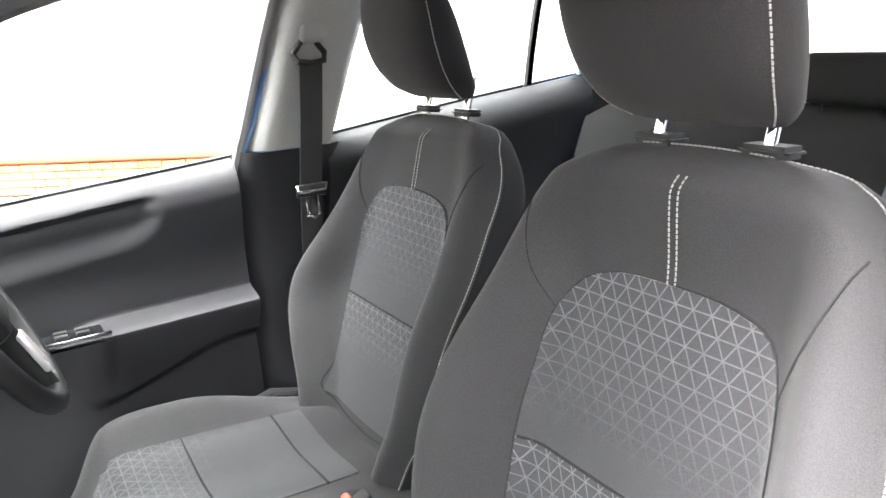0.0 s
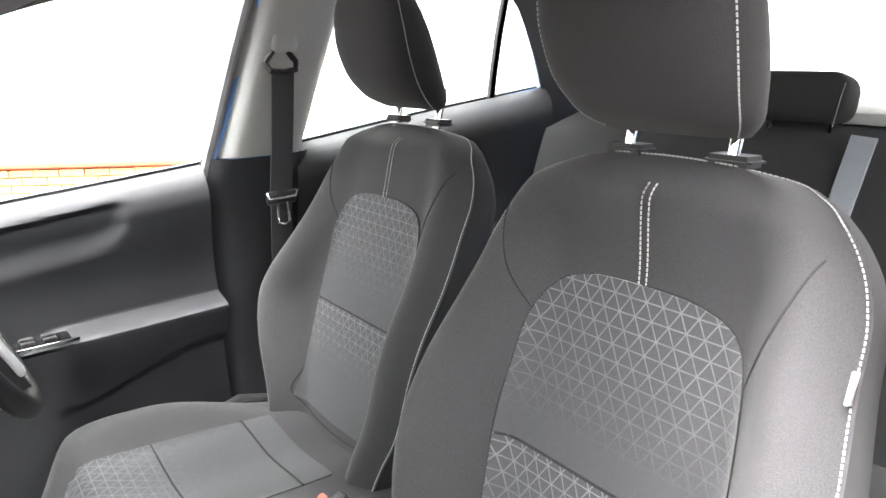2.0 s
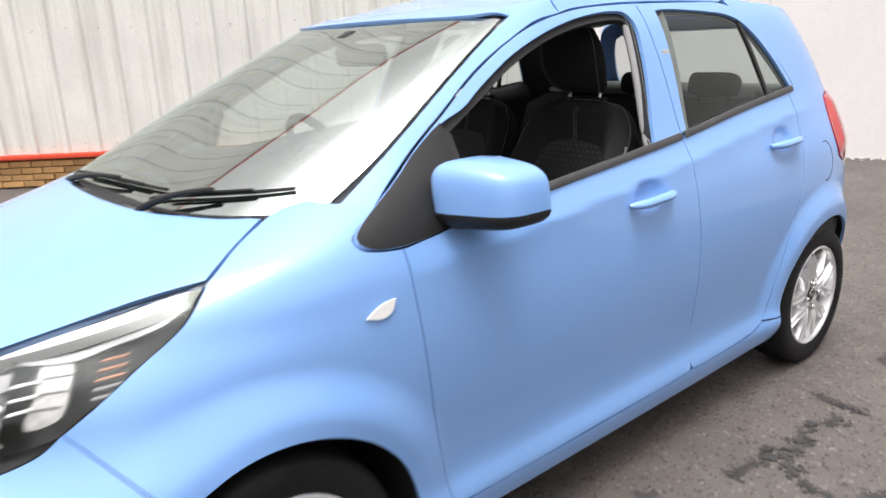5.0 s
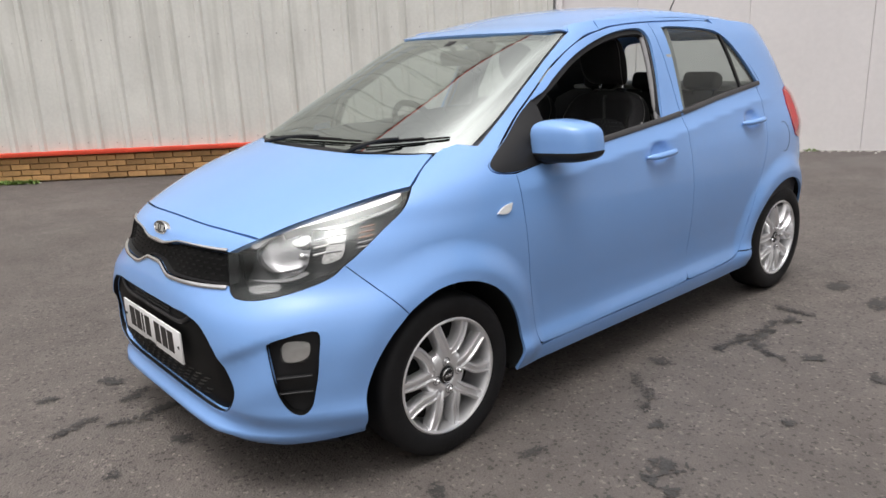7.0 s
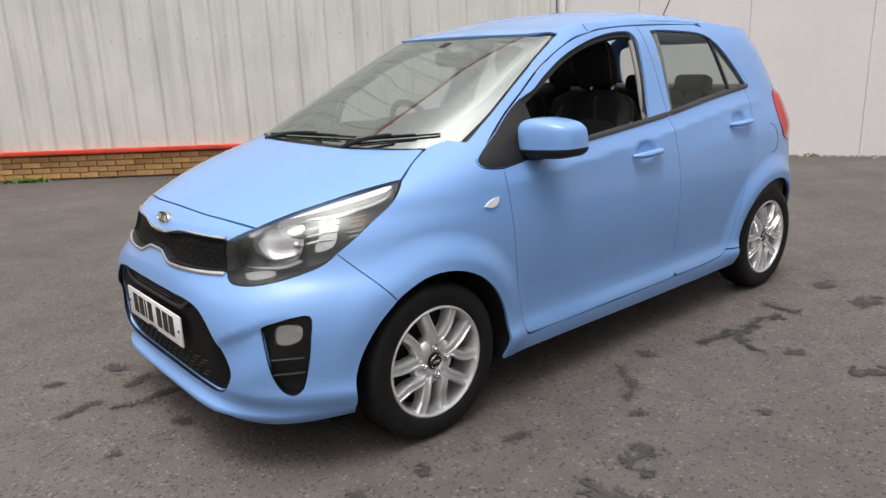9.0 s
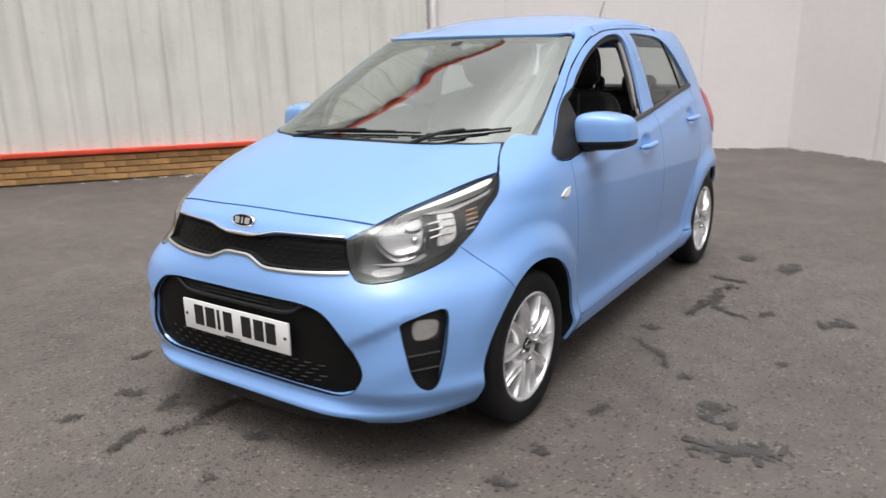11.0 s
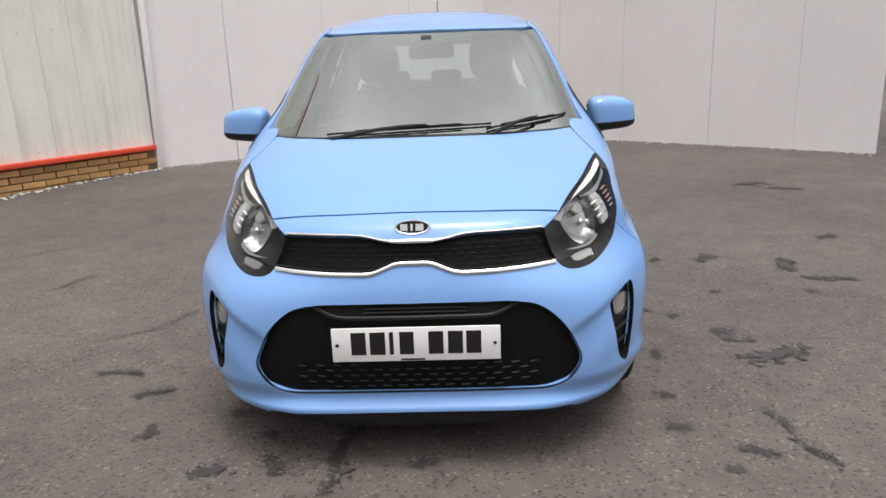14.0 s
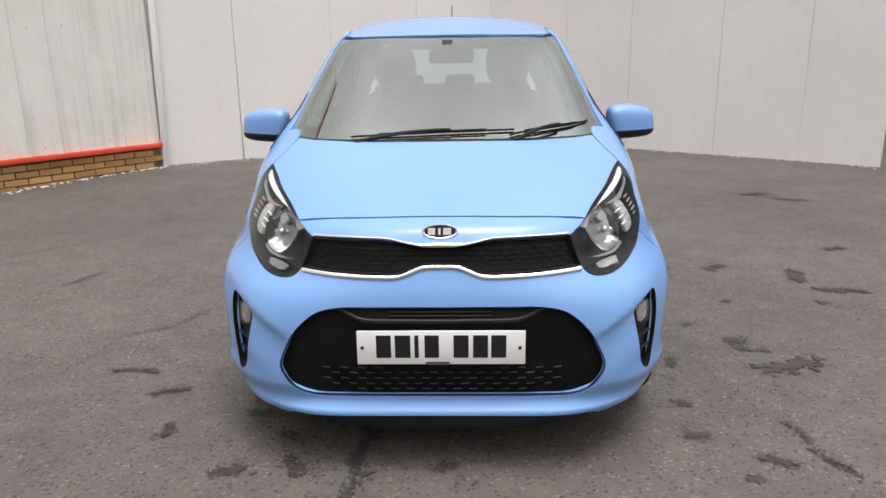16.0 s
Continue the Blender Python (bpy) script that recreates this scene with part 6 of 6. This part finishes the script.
# shelf, floor, roof lining
bm = bmesh.new()
box(bm, (0, 2.50, 1.085), (1.06, .46, .025), .008)
part("parcel_shelf", bm, GREYTRIM, car, "grey parcel shelf")
bm = bmesh.new()
box(bm, (0, 1.25, .25), (1.30, 2.1, .04))
box(bm, (0, .58, .30), (1.28, .40, .10), .03, (28, 0, 0))
part("floor", bm, CARPET, car, "black carpeted cabin floor")
rows = [[tuple(on_roof(np.array(x), np.array(y)) + np.array((0, 0, -.03 + .05 * float(smooth(.47, .53, abs(x)))))) for x in np.linspace(-.485, .485, 21)] for y in np.linspace(.86, 2.55, 24)]
grid("headliner", rows, LINER, car, "pale grey headliner")


# side linings
CARD = curve((.28, .085), (.60, .090), (.74, .096), (.82, .086), (.92, .080), (.955, .070), (.98, .052), (1.0, .028), (1.012, .008), (1.03, .004))


def lining(name, y0, y1, s, arm, swipe, parent, drop=0.0):
    """An inner door lining with an armrest and a sculpted hollow."""
    rows = []
    for y in np.linspace(y0, y1, 60):
        top = float(BELT(y)) + 0.006 - drop
        ledge = .745 + .02 * (y - 1.1)
        low = .655 - .35 * float(smooth(1.28, .95, y)) * .22
        row = []
        for z in np.r_[np.linspace(.29, low - .02, 14), np.linspace(low - .018, low + .018, 8), np.linspace(low + .03, ledge - .03, 8), np.linspace(ledge - .026, ledge + .014, 14), np.linspace(ledge + .03, .84, 6), np.linspace(.845, 1.0, 44) * (top - .845) / .155 + .845 * (1 - (top - .845) / .155)]:
            inset = float(CARD(z + (1.012 - top) * float(smooth(.80, top, z))))
            k = float(smooth(arm[0], arm[1], y)) * float(smooth(arm[3], arm[2], y))
            inset += .058 * k * float(smooth(low - .016, low + .016, z)) * float(smooth(ledge + .010, ledge - .012, z)) * (.55 + .45 * float(smooth(low, ledge - .01, z)))
            if swipe:
                hi, lo = .958 + .10 * (y - .95), .868 + .11 * (y - .95)
                end = 1.145 - .9 * max(0.0, (hi + lo) / 2 - z) * .6
                inset -= 0.020 * float(smooth(hi + .002, hi - .016, z)) * float(smooth(lo - .012, lo + .045, z)) * float(smooth(end, end - .035, y))
            row.append((s * (float(HALF(z)) - 0.012 - inset), y, z))
        rows.append(row)
    return grid(name, rows, TRIM, parent, "charcoal plastic inner door lining")


for s, mirror in ((1, False), (-1, True)):
    lining("door_lining", .40, 1.305, s, (.955, 1.03, 1.5, 1.6), True, car, .022 if s > 0 else 0.0)
    lining("door_lining", 1.50, 2.235, s, (1.62, 1.75, 2.5, 2.6), False, car)
    # centre pillar linings
    def pillar(z0, z1, inset, mat, lab, extra=0.0):
        rows = []
        for z in np.linspace(z0, z1, 16):
            f = (z - .3) / 1.1
            ya = 1.322 + .08 * max(0, (z - 1.0) / .36) - extra
            yb = 1.52 + .075 * max(0, (z - 1.0) / .36) + extra
            row = []
            for t in np.linspace(0, 1, 15):
                y = ya + (yb - ya) * t
                hump = inset * (1 - (2 * t - 1) ** 6) + 0.012
                row.append((s * (float(side(y, z)) - hump), y, z))
            rows.append(row)
        return grid("pillar_lining", rows, mat, car, lab)
    pillar(1.034, 1.425, .062, GREYTRIM, "pale grey upper pillar lining")
    pillar(.32, 1.034, .072, TRIM, "charcoal lower pillar lining", .02)
    bm = bmesh.new()
    tube(bm, [(s * (float(side(1.322 + .08 * max(0, (z - 1.0) / .36), z)) - .028), 1.312 + .08 * max(0, (z - 1.0) / .36), z) for z in np.linspace(.33, 1.40, 24)], .011, 8)
    part("door_seal", bm, surface("grey_seal", (0.26, 0.255, 0.26), 0.55, 0, (12, 0.1)) if s > 0 else bpy.data.materials["grey_seal"], car, "grey rubber door seal")
    # rear corner and screen pillar linings
    panel("corner_lining", [(2.225, 1.12, 1), (2.55, 1.10), (2.58, 1.30), (2.45, 1.41), (1.96, 1.42, 1), (2.02, 1.372), (2.11, 1.28), (2.22, 1.135)], on_side, TRIM, car, step=0.03, lift=-0.024, mirror=mirror, thick=0.0)
    panel("corner_lining", [(2.19, .45, 1), (2.62, .45, 1), (2.62, 1.13, 1), (2.19, 1.125, 1)], on_side, TRIM, car, step=0.04, lift=-0.03, mirror=mirror, thick=0.0)
    panel("pillar_cover", PX((.57, 1.03), (.53, 1.20), (.475, 1.37)) + PY((.95, 1.39), (.70, 1.27), (.45, 1.10), (.33, 1.02)), lambda t, z: on_pillar(t, z) * np.array((.955, 1, 1)) + np.array((0, .015, -.01)), GREYTRIM, car, "pale grey screen pillar lining", step=0.03, mirror=mirror, thick=0.0)
    # window surround inside the front doors
    ring = spline(WINDOW_F, 0.014, True)
    tight = shrink(ring, 0.016)
    inner = [tuple(b) if b[1] > float(BELT(b[0])) + .035 else tuple(a) for a, b in zip(ring, tight)]
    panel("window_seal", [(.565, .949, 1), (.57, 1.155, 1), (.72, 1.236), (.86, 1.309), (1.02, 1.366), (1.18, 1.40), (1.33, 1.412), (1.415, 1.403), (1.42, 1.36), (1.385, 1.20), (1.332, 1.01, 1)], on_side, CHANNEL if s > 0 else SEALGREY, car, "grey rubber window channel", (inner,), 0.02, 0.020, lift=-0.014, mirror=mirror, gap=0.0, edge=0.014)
    if mirror:
        ribbon("door_flange", [(1.322, 1.024), (1.358, 1.14), (1.396, 1.28), (1.408, 1.35)], on_side, 0.012, PAINT, car, "light blue painted door edge", -0.036, True)
    # seat belt
    bm = bmesh.new()
    web = [(s * .548, 1.440, 1.208), (s * .560, 1.434, 1.10), (s * .575, 1.426, .98), (s * .585, 1.420, .85), (s * .60, 1.41, .60), (s * .61, 1.40, .42)]
    P = np.array(web)
    for side_y in (0,):
        vs = [[bm.verts.new((p[0] + s * dx, p[1] + dy, p[2])) for dx, dy in ((0, -.023), (0, .023), (.0025, .023), (.0025, -.023))] for p in P]
        for a, b in zip(vs, vs[1:]):
            for j in range(4):
                bm.faces.new((a[j], a[(j + 1) % 4], b[(j + 1) % 4], b[j]))
    seat_belt = part("seat_belt", bm, BELT_WEB, car, "black seat belt webbing")
    bm = bmesh.new()
    tube(bm, [(s * .556, 1.408, 1.220), (s * .547, 1.414, 1.206), (s * .545, 1.440, 1.202), (s * .547, 1.466, 1.206), (s * .556, 1.472, 1.220), (s * .560, 1.455, 1.243), (s * .560, 1.428, 1.243)], .006, 8, closed=True)
    part("belt_loop", bm, BLACK, seat_belt)
    bm = bmesh.new()
    box(bm, (s * .565, 1.450, 1.262), (.04, .056, .046), .012, (0, s * -12, 0), 3)
    part("belt_cover", bm, GREYTRIM, seat_belt, "pale grey belt anchor cover")
    bm = bmesh.new()
    box(bm, (s * .575, 1.424, .955), (.012, .066, .026), .005, (0, 0, 0), 2)
    part("belt_tongue", bm, BLACK, seat_belt)
    bm = bmesh.new()
    tube(bm, [(s * .572, 1.412, .945), (s * .571, 1.410, .905), (s * .571, 1.424, .900), (s * .571, 1.434, .905), (s * .572, 1.432, .945)], .0035, 6, closed=True)
    tube(bm, [(s * .572, 1.391, .968), (s * .569, 1.394, .955), (s * .569, 1.452, .955), (s * .572, 1.457, .968)], .004, 6)
    part("tongue_plate", bm, CHROME, seat_belt, "bright steel belt tongue")
    if s > 0:
        seat_belt.location = (.035, .06, 0)
pane = panel("pane", WINDOW_F, on_side, CLEARGLASS, car, "", step=0.04, thick=0.0, lift=-0.012, gap=-0.006, mirror=True)
# window switches on the driver's armrest
bm = bmesh.new()
box(bm, (-.60, .95, .752), (.055, .11, .02), .006, (0, 0, 0))
switch_panel = part("switch_panel", bm, GLOSSBLACK, car, "gloss black window switch panel")
for y in (.935, .97):
    for x in (-.607, -.585):
        bm = bmesh.new()
        box(bm, (x, y, .765), (.014, .022, .008), .002)
        part("switch", bm, FABRICSIDE, switch_panel)
bm = bmesh.new()
box(bm, (-.57, .945, .758), (.004, .14, .012), .001)
part("switch_trim", bm, CHROME, switch_panel)

# dashboard, wheel, levers
rows = []
for x in np.linspace(-.62, .62, 61):
    hood = math.exp(-((x + .34) / .15) ** 4)
    e = (abs(x) / .62) ** 4
    rows.append([(x, .22 + .05 * e, .985), (x, .34, .992 + .012 * hood), (x, .46, .985 + .045 * hood), (x, .53 + .02 * hood, .972 + .055 * hood), (x, .575 + .01 * hood, .945 + .05 * hood), (x, .57 - .03 * hood, .90), (x, .555, .86), (x, .56, .80), (x, .60, .74), (x, .61, .68), (x, .58, .60), (x, .50, .50), (x, .45, .34)])
grid("dashboard", rows, TRIM, car, "charcoal moulded dashboard")
bm = bmesh.new()
box(bm, (0.0, .575, .875), (.20, .03, .12), .008, (-10, 0, 0))
part("radio", bm, GLOSSBLACK, car, "gloss black centre screen")
WHEELPOSE = pose(-.33, .83, .94, 115, 0, 0)
bm = bmesh.new()
tube(bm, [WHEELPOSE @ Vector((.178 * math.cos(a), .178 * math.sin(a), 0)) for a in np.linspace(0, 2 * math.pi, 48, endpoint=False)], .0155, 12, closed=True)
steering = part("steering_wheel", bm, BLACK, car, "black leather steering wheel")
bm = bmesh.new()
box(bm, (0, 0, 0), (.15, .12, .05), .02)
for a in (0, math.pi, -math.pi / 2):
    rod(bm, (.05 * math.cos(a), .05 * math.sin(a), 0), (.172 * math.cos(a), .172 * math.sin(a), 0), .018, .012)
bm.transform(WHEELPOSE)
part("wheel_hub", bm, BLACK, steering)
bm = bmesh.new()
for x, y, w, h in ((.105, -.01, .05, .035), (-.105, -.01, .05, .035), (0, -.11, .03, .07)):
    box(bm, (x, y, -.014), (w, h, .012), .005)
    bm.transform(WHEELPOSE)
    part("spoke_trim", bm, ALLOY, steering, "silver spoke trim")
    bm = bmesh.new()
bm = bmesh.new()
rod(bm, (-.33, .82, .935), (-.33, .56, .83), .045, .06)
part("steering_column", bm, BLACK, car)
bm = bmesh.new()
box(bm, (0.0, .78, .40), (.20, .52, .22), .03)
box(bm, (0.0, 1.15, .40), (.17, .44, .22), .03)
part("console", bm, TRIM, car, "charcoal centre console")
bm = bmesh.new()
rod(bm, (-.035, .925, .50), (-.035, .935, .63), .016, .010)
lever = part("gear_lever", bm, BLACK, car, "black gear lever with a bright cap")
bm = bmesh.new()
lathe(bm, [(.012, -.045), (.018, -.03), (.024, 0), (.026, .018), (.023, .028)], (-.035, .936, .655), "Z", 20)
part("knob", bm, GLOSSBLACK, lever)
bm = bmesh.new()
lathe(bm, [(.0235, .027), (.021, .033), (.012, .037), (.0005, .038)], (-.035, .936, .655), "Z", 20)
part("knob_cap", bm, CHROME, lever, "bright knob cap")
bm = bmesh.new()
lathe(bm, [(.020, -.062), (.022, -.05), (.014, -.044)], (-.035, .936, .655), "Z", 20)
part("knob_collar", bm, CHROME, lever)
bm = bmesh.new()
tube(bm, [(-.03, 1.30, .49), (-.03, 1.22, .545), (-.03, 1.13, .605), (-.03, 1.085, .635)], [.022, .020, .019, .017], 12)
brake = part("handbrake", bm, BLACK, car, "black handbrake lever")
bm = bmesh.new()
rod(bm, (-.03, 1.087, .634), (-.03, 1.068, .646), .0145, .013, 14)
part("brake_button", bm, CHROME, brake)
for x, y, z, k in ((-.078, 1.245, .578, 1), (.075, 1.235, .50, -1)):
    bm = bmesh.new()
    box(bm, (x, y + .02, z - .03), (.028, .045, .10), .008, (25, 0, 0))
    buckle = part("belt_buckle", bm, BLACK, car, "black belt buckle with an orange button")
    bm = bmesh.new()
    box(bm, (x, y - .012, z + .018), (.019, .013, .021), .004, (25, 0, 0))
    part("buckle_button", bm, ORANGE, buckle)
# rear-view mirror and visors
bm = bmesh.new()
box(bm, (0.02, .785, 1.303), (.215, .045, .066), .02, (8, 0, 6), 3)
rearview = part("rear_view_mirror", bm, BLACK, car, "black rear-view mirror")
bm = bmesh.new()
rod(bm, (0.01, .77, 1.33), (0.0, .745, 1.365), .012)
box(bm, (0, .752, 1.362), (.05, .05, .014), .006, (26, 0, 0))
part("mirror_stem", bm, BLACK, rearview)
for x in (-.30, .30):
    bm = bmesh.new()
    box(bm, (x, .90, 1.385), (.34, .13, .016), .007, (14, 0, 0))
    part("sun_visor", bm, LINER, car, "pale grey sun visor")
# rain-sensor patch at the top of the screen is part of the border

# ==== pieces of the plinth ====
brick_mesh = None
courses, high, long = 4, 0.070, 0.225
for row in range(courses):
    for k in range(44):
        s0 = k * long + (long / 2 if row % 2 else 0)
        if brick_mesh is None:
            bm = bmesh.new()
            box(bm, (0, 0, 0), (long - .011, .05, high - .011), .004, segs=1)
            first = part("brick", bm, BRICK, wall_west)
            brick_mesh = first.data
            ob = first
        else:
            ob = new("brick", brick_mesh)
            ob.parent = wall_west
        p = wall_point(s0 + .1, .052 + .002 * ((k * 7 + row * 3) % 5 - 2), .048 + row * high)
        ob.matrix_basis = pose(*p, 0, 0, yaw)
